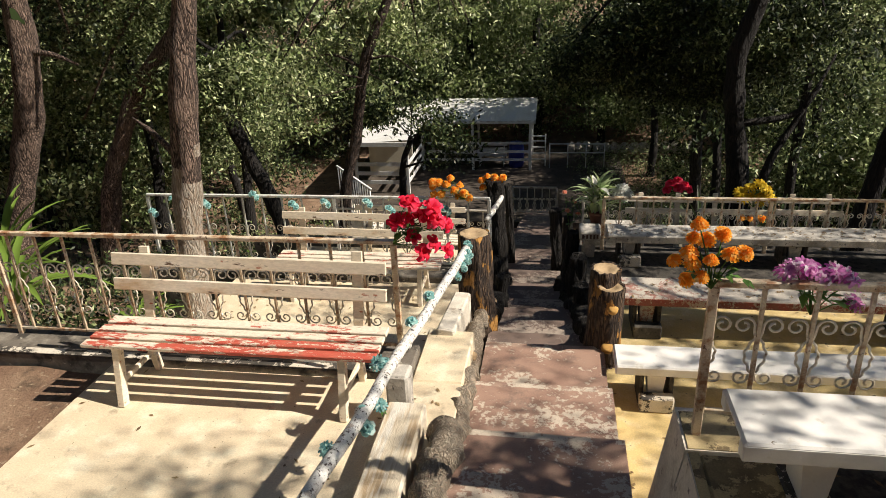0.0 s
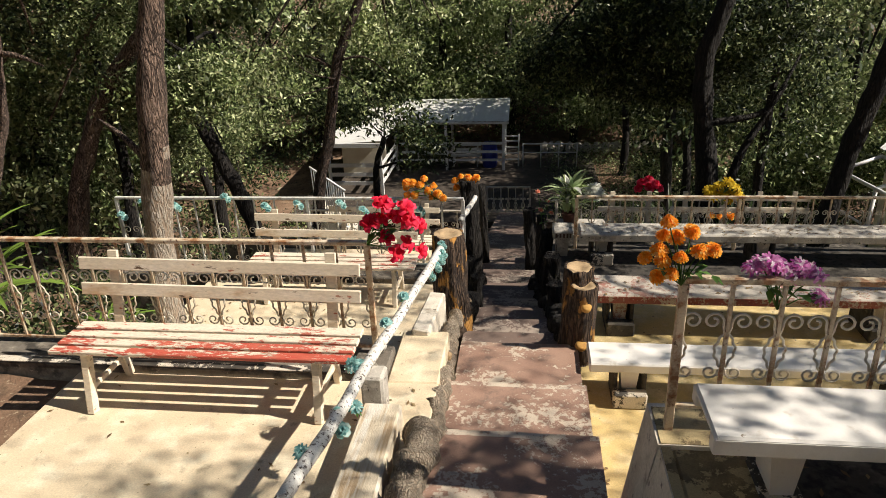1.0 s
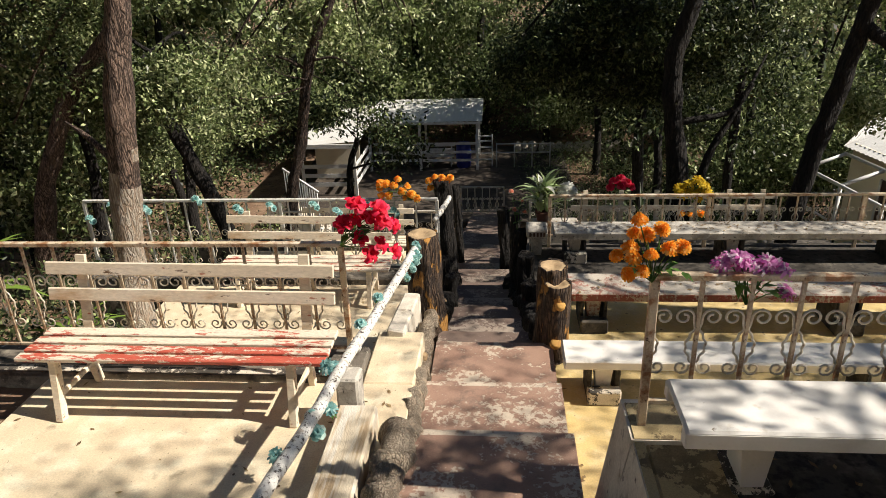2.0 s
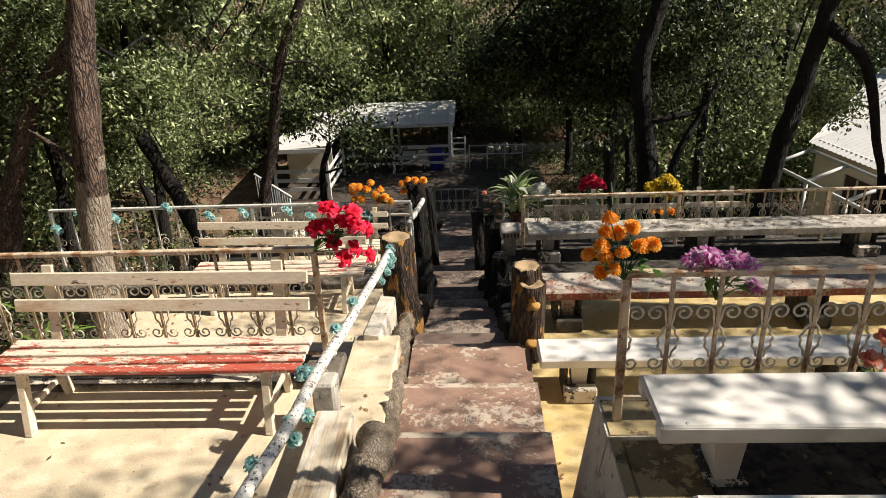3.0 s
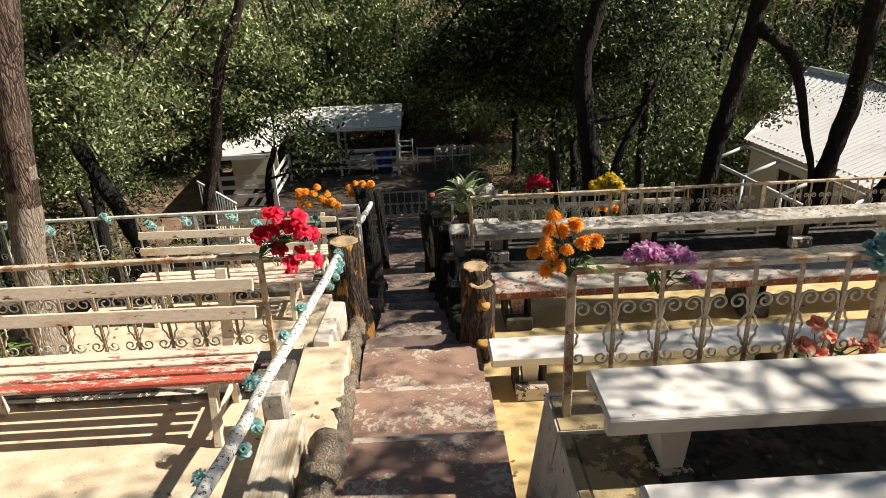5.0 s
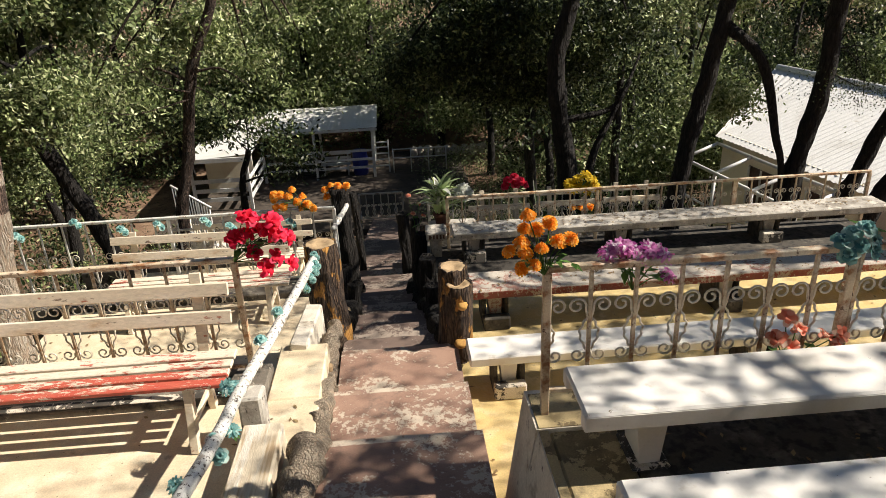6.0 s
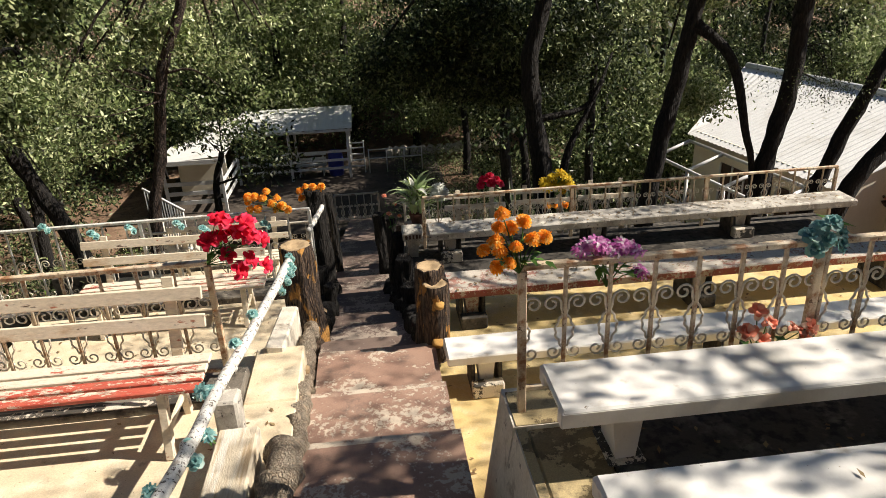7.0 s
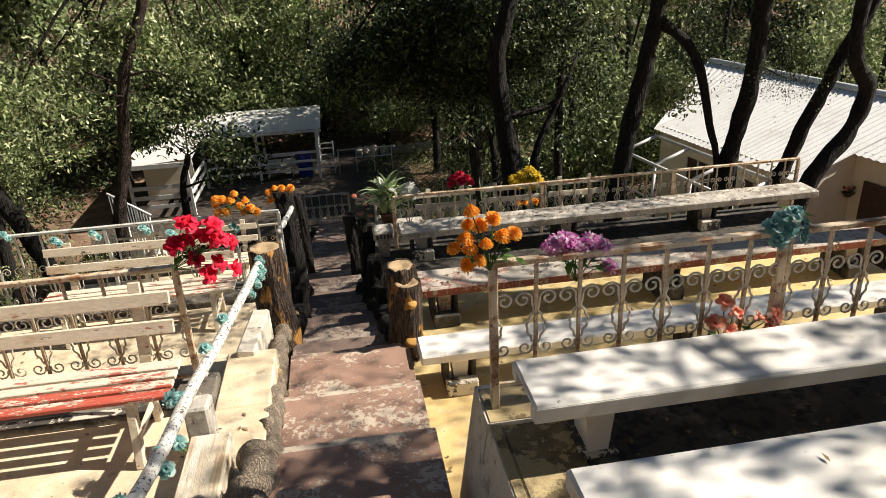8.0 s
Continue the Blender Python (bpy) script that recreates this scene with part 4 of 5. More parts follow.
# trees on the right; high unseen blobs are added to shade stairs and terraces
full_tree(21, [(2.95, 11, -3.0), (2.91, 11, -1.0), (2.72, 11, 0.18), (2.66, 11, 1.03), (2.87, 11, 1.9), (2.9, 11, 3.2)], 0.17, 0.11, BARK_SHADED,
          "dark oak with dense drooping crown", [(2.2, 12.4, 1.3, 1.9, 0.9, 1.0, 430), (0.9, 12.8, 0.75, 1.3, 0.9, 0.9, 270), (3.7, 12.3, 0.9, 1.4, 0.8, 0.9, 270), (2.4, 13.4, 0.4, 1.8, 0.6, 0.8, 200), (3.9, 11.4, 3.5, 1.8, 0.9, 0.5, 40), (1.9, 10.2, 3.9, 1.9, 1.7, 0.6, 80), (1.6, 12.9, 3.6, 1.8, 0.8, 0.7, 50)], 38, 0.09, LEAF_SHADED, 10, 0.05,
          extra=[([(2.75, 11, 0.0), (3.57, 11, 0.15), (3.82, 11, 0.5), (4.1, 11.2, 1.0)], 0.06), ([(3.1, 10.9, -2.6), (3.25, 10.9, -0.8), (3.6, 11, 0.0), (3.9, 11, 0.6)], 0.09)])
full_tree(22, [(4.05, 9.5, -2.3), (4.24, 9.5, -0.51), (4.40, 9.5, 0.43), (4.55, 9.5, 1.23), (4.66, 9.5, 1.9), (4.8, 9.4, 3.3)], 0.14, 0.105, BARK_SHADED,
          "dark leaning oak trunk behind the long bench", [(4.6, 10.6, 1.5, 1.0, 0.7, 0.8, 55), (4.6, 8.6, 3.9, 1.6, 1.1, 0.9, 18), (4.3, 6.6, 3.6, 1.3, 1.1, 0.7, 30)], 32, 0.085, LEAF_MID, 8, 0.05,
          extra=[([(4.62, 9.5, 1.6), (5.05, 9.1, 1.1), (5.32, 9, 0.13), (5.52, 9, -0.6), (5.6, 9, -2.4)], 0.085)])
full_tree(23, [(5.5, 9.0, -2.5), (5.67, 9.0, -0.5), (5.78, 9.0, 0.01), (5.92, 9.0, 0.81), (5.92, 9.0, 1.79), (6.0, 8.9, 3.2)], 0.14, 0.105, BARK_SHADED,
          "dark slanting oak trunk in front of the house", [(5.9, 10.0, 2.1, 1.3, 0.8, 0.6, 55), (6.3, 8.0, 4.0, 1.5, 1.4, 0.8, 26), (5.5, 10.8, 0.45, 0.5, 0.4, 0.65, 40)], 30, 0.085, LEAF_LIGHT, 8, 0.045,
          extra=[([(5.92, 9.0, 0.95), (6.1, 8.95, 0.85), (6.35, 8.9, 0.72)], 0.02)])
full_tree(24, [(6.1, 9.0, -3.4), (6.5, 9.0, -1.0), (6.61, 9.0, -0.67), (6.89, 9.0, 0.08), (7.26, 9.0, 0.95), (7.7, 9.0, 2.0), (7.8, 9.0, 3.4)], 0.12, 0.08, BARK_SHADED,
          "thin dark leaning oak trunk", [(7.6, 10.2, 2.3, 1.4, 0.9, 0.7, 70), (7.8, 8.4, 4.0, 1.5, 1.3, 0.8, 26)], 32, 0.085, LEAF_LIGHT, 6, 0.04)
full_tree(25, [(6.2, 8.6, -3.2), (6.74, 8.6, -0.87), (7.26, 8.6, -0.07), (7.44, 8.6, 0.53), (7.15, 8.6, 1.0), (7.12, 8.6, 1.74), (7.3, 8.5, 3.2)], 0.125, 0.095, BARK_SHADED,
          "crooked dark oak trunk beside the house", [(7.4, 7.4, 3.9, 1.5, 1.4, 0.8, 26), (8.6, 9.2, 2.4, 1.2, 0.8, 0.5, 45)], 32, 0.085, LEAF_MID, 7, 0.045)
full_tree(28, [(5.98, 9.3, -3.0), (6.02, 9.3, -1.0), (6.0, 9.3, 0.2), (6.12, 9.2, 1.2)], 0.035, 0.02, BARK_SHADED,
          "thin dark sapling with sparse twigs before the house", [(6.40, 8.95, 0.66, 0.28, 0.16, 0.12, 26), (6.15, 8.95, 0.88, 0.22, 0.16, 0.10, 18), (6.6, 8.95, 0.55, 0.16, 0.12, 0.10, 12)], 26, 0.033, LEAF_SHADED, 5, 0.010, gaps=None)
# an unseen tree added beside the upper terraces, whose crown dapples the benches
full_tree(26, [(6.9, 1.2, -0.6), (6.8, 1.2, 1.6), (6.3, 1.3, 3.6), (6.2, 1.5, 5.0)], 0.18, 0.12, BARK_SHADED,
          "unseen oak by the upper terrace that dapples the benches", [(5.6, 1.75, 4.9, 1.9, 0.78, 0.9, 31), (4.0, 1.5, 4.4, 1.3, 0.62, 0.7, 18), (7.3, 2.6, 5.4, 1.6, 1.0, 0.8, 30), (4.7, 2.15, 6.3, 0.8, 0.42, 0.5, 16), (3.9, 2.0, 5.2, 0.5, 0.35, 0.4, 7), (5.2, 2.70, 5.0, 0.6, 0.20, 0.4, 44), (6.5, 2.85, 4.9, 0.7, 0.30, 0.3, 16)], 22, 0.085, LEAF_MID, 6, 0.030, gaps=None)
# a second unseen oak, its flat blobs set to shade benches and floors
full_tree(27, [(6.6, 5.6, -0.9), (6.5, 5.6, 1.4), (6.2, 5.7, 3.4), (5.9, 5.9, 4.4)], 0.15, 0.10, BARK_SHADED,
          "unseen oak added past the terrace end to shade the benches", [(4.3, 5.7, 4.2, 1.1, 0.6, 0.6, 30), (5.9, 6.2, 5.0, 1.7, 0.9, 0.7, 36), (5.6, 4.0, 5.2, 1.4, 0.7, 0.6, 14), (7.2, 4.9, 4.7, 1.5, 1.0, 0.7, 40), (8.2, 6.4, 4.6, 1.5, 1.2, 0.7, 50), (8.3, 4.22, 4.9, 1.7, 0.26, 0.4, 90), (8.2, 5.0, 4.9, 1.8, 0.24, 0.4, 34)], 24, 0.085, LEAF_MID, 8, 0.045, gaps=None)

# far woods
FAR_CROWNS, HIGH_CROWNS = [], []
for k, mat in enumerate((LEAF_MID, LEAF_SHADED, LEAF_LIGHT, LEAF_MID)):
    blobs = [(0, 0, 3.6, 1.7, 1.6, 1.3, 70), (-1.2, 0.3, 2.2, 1.1, 1.0, 0.9, 42), (1.3, -0.3, 2.6, 1.1, 1.0, 0.9, 42), (0.2, -0.9, 1.2, 1.2, 0.9, 0.8, 36), (0.3, 1.0, 1.6, 1.0, 0.9, 0.8, 26)]
    FAR_CROWNS.append(crown_mesh(40 + k, blobs, 56, 0.21, 0.115, 0.052, mat, 0.95))
    HIGH_CROWNS.append(crown_mesh(60 + k, [b for b in blobs if b[2] > 2.3], 56, 0.21, 0.115, 0.052, mat, 0.95))
# unseen crowns above the view, added to shade the woods and shelter roof
PATCHY_SHADE_CROWN = crown_mesh(48, [(-1.5, 0.4, 5.4, 1.1, 1.0, 0.6, 110), (1.6, -0.8, 5.8, 1.2, 0.9, 0.6, 110), (0.2, 1.7, 6.4, 1.0, 1.1, 0.6, 90)], 34, 0.24, 0.18, 0.09, LEAF_MID)
SHADE_CROWN = crown_mesh(49, [(0, 0, 5.6, 2.6, 2.4, 1.3, 150), (1.2, 0.5, 6.8, 1.8, 1.8, 0.9, 60)], 26, 0.30, 0.20, 0.10, LEAF_SHADED)
g = Geo()
g.tube(smooth_path([(0, 0, -0.5), (0.08, 0, 1.0), (-0.06, 0.05, 2.2), (0.1, 0, 4.2), (0.0, 0.1, 5.6)], 4), taper(17, 0.13, 0.05), 10, 0.25)
FAR_TRUNK = g.mesh("trunk", BARK_SHADED)
rnd = random.Random(77)
spots = [(-17, 13), (-14.0, 16), (-11.0, 14.0), (-8.6, 13.6), (-12.5, 19.5), (-9.6, 18.0), (-7.6, 15.6), (-11.5, 24), (-9.0, 28.5), (-6.2, 31), (-3.4, 31.5), (-0.6, 31), (2.0, 30.5), (4.6, 29), (6.2, 24.0), (4.6, 20.6), (5.6, 17.6), (3.9, 26.4), (7.6, 21.5),
         (10.5, 23.5), (13.5, 21.0), (16, 18), (15.5, 26), (19.5, 22), (9.0, 29), (-15.5, 27), (-19, 21), (-22, 15), (-13, 33), (-8, 36), (-3, 37), (3, 36), (8, 36), (14, 33), (20, 30), (-19, 32), (3.6, 15.6), (20.5, 25.5), (24, 21.5), (27, 27), (31, 25), (18, 35), (25, 34), (33, 33), (38, 30), (24, 16)]
for i, (sx, sy) in enumerate(spots):
    s = rnd.uniform(1.15, 1.5) * (1.25 if sy > 27 else 1.0)
    root = thing("tree", pose(sx + rnd.uniform(-0.4, 0.4), sy + rnd.uniform(-0.4, 0.4), ground_height(sx, sy), 0, 0, rnd.uniform(0, 360)), "leafy oak in the woods behind the garden", "tree", "woods")
    root.scale = (s, s, s * rnd.uniform(0.95, 1.15))
    part("trunk", FAR_TRUNK, None, root)
    # shade-darkened leaves for the dark woods, pale ones where they look sunlit
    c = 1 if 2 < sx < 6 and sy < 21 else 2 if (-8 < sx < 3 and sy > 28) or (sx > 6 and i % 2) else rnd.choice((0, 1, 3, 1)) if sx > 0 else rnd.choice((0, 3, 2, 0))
    part("crown", (HIGH_CROWNS if (0 < sx < 6.5 and 14 < sy < 27) or (-10 < sx < -5 and sy < 18.5) else FAR_CROWNS)[c], None, root)
    if (4 < sx < 7 and sy < 20.5) or (sx, sy) == (3.9, 26.4):
        part("unseen_shade_crown", SHADE_CROWN, None, root)
    elif sx < -7 or (sy > 30 and not -9 < sx < 5) or (5 < sx < 7 and 23 < sy < 25):
        part("unseen_shade_crown", PATCHY_SHADE_CROWN, None, root)


# unseen tall trees added behind and beside the viewer to block sky light
for i, (sx, sy, s) in enumerate(((-8.5, -2.0, 2.3), (-4.0, -6.0, 2.6), (1.5, -7.0, 2.6), (6.5, -5.0, 2.3), (-9.5, 3.5, 2.2), (-10.5, 8.0, 2.2), (9.5, -1.0, 1.9))):
    root = thing("tree", pose(sx, sy, ground_height(sx, sy) + 1.2, 0, 0, 67 * i), "unseen tall oak added behind the upper terraces to block skylight", "tree", "woods")
    root.scale = (s, s, s)
    part("trunk", FAR_TRUNK, None, root, at=pose(0, 0, -0.6, 0, 0, 0))
    part("crown", FAR_CROWNS[i % 2], None, root)


def bush_cloud(name, seed, boxes, leaf, material, label, category="bushes"):
    """Undergrowth in boxes (x0, x1, y0, y1, height, clumps)."""
    rng = np.random.default_rng(seed)
    out = []
    for x0, x1, y0, y1, h, k in boxes:
        for _ in range(k):
            x, y = rng.uniform(x0, x1), rng.uniform(y0, y1)
            z = ground_height(x, y)
            m = rng.integers(45, 95)
            hh = h * rng.uniform(0.4, 1.0)
            p = rng.normal(size=(m, 3)) * np.array([0.26, 0.26, 0.22]) + np.array([0, 0, hh * 0.5])
            p[:, 2] = np.abs(p[:, 2]) * rng.uniform(0.6, 1.5)
            out.append(p + np.array([x, y, z]))
    return solid(name, quads_mesh(name, leaf_quads(rng, np.concatenate(out), leaf, leaf * 0.45, -0.2), material), None, label, category, "stuff")


bush_cloud("undergrowth_left", 51, [(-9, -4.0, 4.6, 11, 0.8, 150), (-10, -4.2, 11, 18, 0.8, 60), (-9.0, -4.4, 12.5, 20.5, 0.7, 80)], 0.085, LEAF_SHADED, "dark leafy undergrowth beside the left terraces")
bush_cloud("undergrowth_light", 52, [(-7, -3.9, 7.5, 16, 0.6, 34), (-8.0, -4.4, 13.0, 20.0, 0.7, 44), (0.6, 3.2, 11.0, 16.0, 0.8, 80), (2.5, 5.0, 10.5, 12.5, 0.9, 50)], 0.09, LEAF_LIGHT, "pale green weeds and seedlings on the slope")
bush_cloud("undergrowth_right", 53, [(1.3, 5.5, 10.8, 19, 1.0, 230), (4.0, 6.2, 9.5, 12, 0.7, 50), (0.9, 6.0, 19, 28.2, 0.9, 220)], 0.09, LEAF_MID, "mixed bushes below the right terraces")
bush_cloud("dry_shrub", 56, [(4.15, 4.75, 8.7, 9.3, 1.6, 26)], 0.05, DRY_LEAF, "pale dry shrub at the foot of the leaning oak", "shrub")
bush_cloud("hedge_far", 54, [(-26, 26, 30, 44, 3.4, 1100), (-22, -8.5, 17, 30, 1.6, 200), (3.6, 12, 17, 29, 1.4, 220), (12, 40, 26, 44, 3.0, 420)], 0.16, LEAF_SHADED, "dense dark thicket closing the woods")

bush_cloud("slope_brush", 55, [(-14, 8, 29.8, 44, 2.6, 620)], 0.14, LEAF_LIGHT, "pale sunlit brush on the far slope")

# fallen leaves
rng = np.random.default_rng(61)
pos = np.concatenate([
    np.stack([rng.uniform(-3.1, -0.6, 34), rng.uniform(1.5, 3.7, 34), np.full(34, 0.003)], 1),
    np.stack([rng.uniform(0.5, 5.3, 110), rng.uniform(2.9, 4.9, 110), np.full(110, -0.594)], 1),
    np.stack([rng.uniform(0.5, 5.4, 90), rng.uniform(5.2, 6.3, 90), np.full(90, -0.654)], 1),
    np.stack([rng.uniform(0.6, 5.8, 260), rng.uniform(7.17, 7.5, 260), np.full(260, -0.324)], 1),
    np.stack([rng.uniform(0.65, 5.3, 160), rng.uniform(5.55, 5.93, 160), np.full(160, -0.244)], 1),
    np.stack([rng.uniform(-3.6, -0.7, 120), rng.uniform(4.2, 6.7, 120), np.full(120, -0.794)], 1),
    np.stack([rng.uniform(1.0, 5.3, 120), rng.uniform(1.75, 2.5, 120), np.full(120, 0.549)], 1)])
pos = np.concatenate([pos, np.array([(1.42, 2.33, 0.906), (2.02, 2.38, 0.906), (2.9, 2.28, 0.906), (1.5, 1.5, 1.036)])])
q = leaf_quads(rng, pos, 0.05, 0.020, 0, 6)
q[:, :, 2] = pos[:, None, 2] + (q[:, :, 2] - pos[:, None, 2]) * 0.12 + 0.002
solid("fallen_leaves", quads_mesh("fallen_leaves", q, LITTER), None, "scattered dry brown fallen leaves", "leaves", "stuff")
xy = np.stack([rng.uniform(-8, -3.2, 2600), rng.uniform(0.5, 14, 2600)], 1)
pos = np.array([(x, y, ground_height(x, y) + 0.01) for x, y in xy if not (x > -4.1 and y > 3.5)])
q = leaf_quads(rng, pos, 0.07, 0.035, 0, 5)
q[:, :, 2] = pos[:, None, 2] + (q[:, :, 2] - pos[:, None, 2]) * 0.2 + 0.01
solid("leaf_litter", quads_mesh("leaf_litter", q, LITTER), None, "brown leaf litter on the bare earth", "leaves", "stuff")
# dirt bed left of the first terrace
g = Geo()
n = 18
g.soft = True
g.add([(-8 + 4.85 * i / n, -1 + 4.7 * j / n, -0.06 + 0.05 * noise.noise(Vector((i * 0.7, j * 0.7, 3.0)))) for j in range(n + 1) for i in range(n + 1)],
      [(j * (n + 1) + i, j * (n + 1) + i + 1, (j + 1) * (n + 1) + i + 1, (j + 1) * (n + 1) + i) for j in range(n) for i in range(n)])
solid("earth_bed", g, EARTH, "bare reddish earth bed beside the bench terrace", "soil")


# ---- strap-leaved plants ----
def strap_plant(x, y, z, n, length, width, label, material, seed, arch=1.0, stem=0.0):
    root = thing("strap_plant", (x, y, z), label, "plant")
    rnd = random.Random(seed)
    if stem:
        g = Geo()
        g.tube([(0, 0, -0.1), (0.01, 0, stem)], [0.03, 0.022], 8)
        part("stem", g, BARK, root)
    for i in range(n):
        a = i * 2.399 + rnd.uniform(-0.3, 0.3)
        el = rnd.uniform(0.35, 1.35)
        l = length * rnd.uniform(0.7, 1.15)
        g = Geo()
        g.soft = True
        vs = []
        d = Vector((math.cos(a), math.sin(a), 0))
        s = Vector((-d.y, d.x, 0))
        p = Vector((0, 0, stem + rnd.uniform(-0.05, 0.03)))
        m = 8
        for k in range(m + 1):
            t = k / m
            w = width * (0.35 + 0.65 * math.sin(min(1, t * 1.6) * math.pi / 2)) * (1 - t ** 3) * 0.5 + 0.001
            vs += [p - s * w + Vector((0, 0, w * 0.5)), p, p + s * w + Vector((0, 0, w * 0.5))]
            p = p + (d * math.cos(el) + Vector((0, 0, math.sin(el)))) * (l / m)
            el -= arch * rnd.uniform(0.12, 0.24)
        g.add(vs, [(3 * k + c, 3 * k + c + 1, 3 * k + c + 4, 3 * k + c + 3) for k in range(m) for c in (0, 1)])
        part("leaf", g, material, root)
    return root


strap_plant(-4.75, 4.75, -0.45, 26, 0.95, 0.085, "dracaena with long arching green leaves by the railing", LEAF_BLADE, 1, 1.0, 0.35)
strap_plant(-5.3, 5.3, -0.6, 22, 0.9, 0.075, "second dracaena with narrow leaves by the railing", LEAF_BLADE, 2, 0.8, 0.6)
strap_plant(-4.25, 5.6, -0.9, 18, 0.7, 0.06, "small strap-leaved plant in shade", LEAF_BLADE, 3)
strap_plant(-4.4, 8.6, -1.9, 18, 0.8, 0.06, "strap-leaved plant beyond the second railing", LEAF_BLADE, 6)
strap_plant(3.6, 11.0, -1.9, 20, 1.0, 0.09, "dark agave with stiff upright leaves", LEAF_SHADED, 4, 0.25)
strap_plant(2.6, 11.8, -2.2, 16, 0.9, 0.08, "agave with stiff grey-green leaves", LEAF_SHADED, 5, 0.3)


# ---- bouquets of artificial flowers ----
def petal_blossom(kind, r, material, seed):
    rng = np.random.default_rng(seed)
    g = Geo()
    g.soft = True
    rings = {"mum": ((15, 1.05, 0.10, 0.0), (14, 0.92, 0.42, 0.2), (12, 0.74, 0.80, 0.5), (9, 0.52, 1.15, 0.1), (6, 0.30, 1.5, 0.3)), "trumpet": ((5, 1.05, 0.62, 0.0), (4, 0.85, 1.05, 0.5)), "rose": ((5, 1.0, 0.25, 0.0), (5, 0.72, 0.6, 0.6), (4, 0.42, 1.0, 0.2)), "daisy": ((13, 1.0, 0.15, 0.0), (11, 0.8, 0.45, 0.2))}[kind]
    for cnt, rr, lift, off in rings:
        for i in range(cnt):
            a = off + 2 * math.pi * i / cnt
            d, s = Vector((math.cos(a), math.sin(a), 0)), Vector((-math.sin(a), math.cos(a), 0))
            wid = (0.78 if kind == "trumpet" else 1.05 if kind == "rose" else 0.36 if kind == "mum" else 0.30) * rr * r * 2.4 / 5
            vs = []
            for k in range(5):
                t = k / 4
                w = wid * math.sin(math.pi * (0.12 + 0.70 * t)) + 0.001
                c = d * (r * rr * t) + Vector((0, 0, r * (lift * math.sin(t * 2.2) * 0.8 - 0.12 * t * t) + (0.14 if kind in ("trumpet", "daisy") else 0.06) * r * float(rng.normal())))
                vs += [c - s * w + Vector((0, 0, w * 0.3)), c, c + s * w + Vector((0, 0, w * 0.25))]
            g.add(vs, [(3 * k + q, 3 * k + q + 1, 3 * k + q + 4, 3 * k + q + 3) for k in range(4) for q in (0, 1)])
    return g.mesh("blossom", material)


def bouquet(foot, heads, kind, r, material, label, leaf_at=(), seed=0, leaf_len=0.09, group="artificial flowers"):
    """Blossoms at offsets from the foot, each on a stem, with leaves between."""
    root = thing("flower_bunch", foot, label, "flowers", group)
    rnd = random.Random(seed)
    meshes = [petal_blossom(kind, r * k, material, seed + j) for j, k in enumerate((1.0, 0.88, 1.08))]
    for i, h in enumerate(heads):
        h = Vector(h)
        d = (h - Vector((0, 0, -0.1)))
        out = (h.normalized() * 0.55 + Vector((0.15, -0.55, 0.45)) + Vector((rnd.uniform(-.3, .3), rnd.uniform(-.3, .3), rnd.uniform(-.2, .2)))).normalized()
        m = out.to_track_quat('Z', 'Y').to_matrix().to_4x4()
        b = part("blossom", meshes[i % 3], None, root, at=Matrix.Translation(h) @ m @ pose(0, 0, 0, 0, 0, rnd.uniform(0, 360)))
        g = Geo()
        g.tube([(0, 0, 0), tuple(h * 0.5 + Vector((0, 0, 0.02))), tuple(h - out * r * 0.1)], 0.0028, 5)
        part("stem", g, LEAF_PLASTIC, root)
    for i, h in enumerate(leaf_at):
        for k in range(3):
            a = rnd.uniform(0, 6.28)
            g = Geo()
            d = Vector((math.cos(a), math.sin(a), rnd.uniform(-0.4, 0.5))).normalized()
            s = d.cross(Vector((0, 0, 1))).normalized()
            p = Vector(h)
            g.soft = True
            l, w = leaf_len, leaf_len * 0.24
            g.add([p, p + d * l * .4 - s * w, p + d * l * .45 + Vector((0, 0, -w * .5)), p + d * l * .4 + s * w, p + d * l - Vector((0, 0, .015))], [(0, 2, 1), (0, 3, 2), (1, 2, 4), (2, 3, 4)])
            part("leaf", g, LEAF_PLASTIC, root)
    return root


bouquet((0.645, 2.62, 1.30), [(-0.073, 0.00, 0.280), (-0.085, 0.02, 0.215), (-0.033, 0.04, 0.200), (0.020, 0.00, 0.242), (-0.018, -0.02, 0.134), (0.059, 0.00, 0.153), (0.111, 0.00, 0.163), (-0.152, 0.02, 0.114), (-0.088, 0.04, 0.022), (-0.085, 0.00, 0.111), (-0.047, -0.02, 0.062), (-0.101, 0.00, 0.157)],
        "mum", 0.036, PETAL_ORANGE, "bunch of orange marigolds tied to the railing post", [(0.0, 0, 0.06), (0.05, 0, 0.07), (-0.07, 0, 0.07), (0.1, 0, 0.09), (0.0, 0.02, 0.14), (0.12, 0.0, 0.05)], 1, 0.06)
bouquet((-1.03, 3.98, 0.88), [(0.095, 0.00, 0.271), (0.158, 0.02, 0.189), (0.265, 0.00, 0.248), (0.298, -0.03, 0.172), (0.345, 0.01, 0.134), (0.037, 0.00, 0.148), (0.088, 0.02, 0.155), (0.131, 0.00, 0.051), (0.181, -0.03, -0.048), (0.246, 0.01, 0.001), (0.344, 0.00, -0.043), (0.218, 0.02, 0.171), (0.138, 0.00, 0.272)],
        "trumpet", 0.062, PETAL_RED, "bunch of red fabric flowers tied to the railing end", [(0.1, 0.03, 0.1), (0.15, 0.03, 0.08), (0.05, 0.03, 0.08), (0.2, 0.03, 0.1)], 2, 0.11)
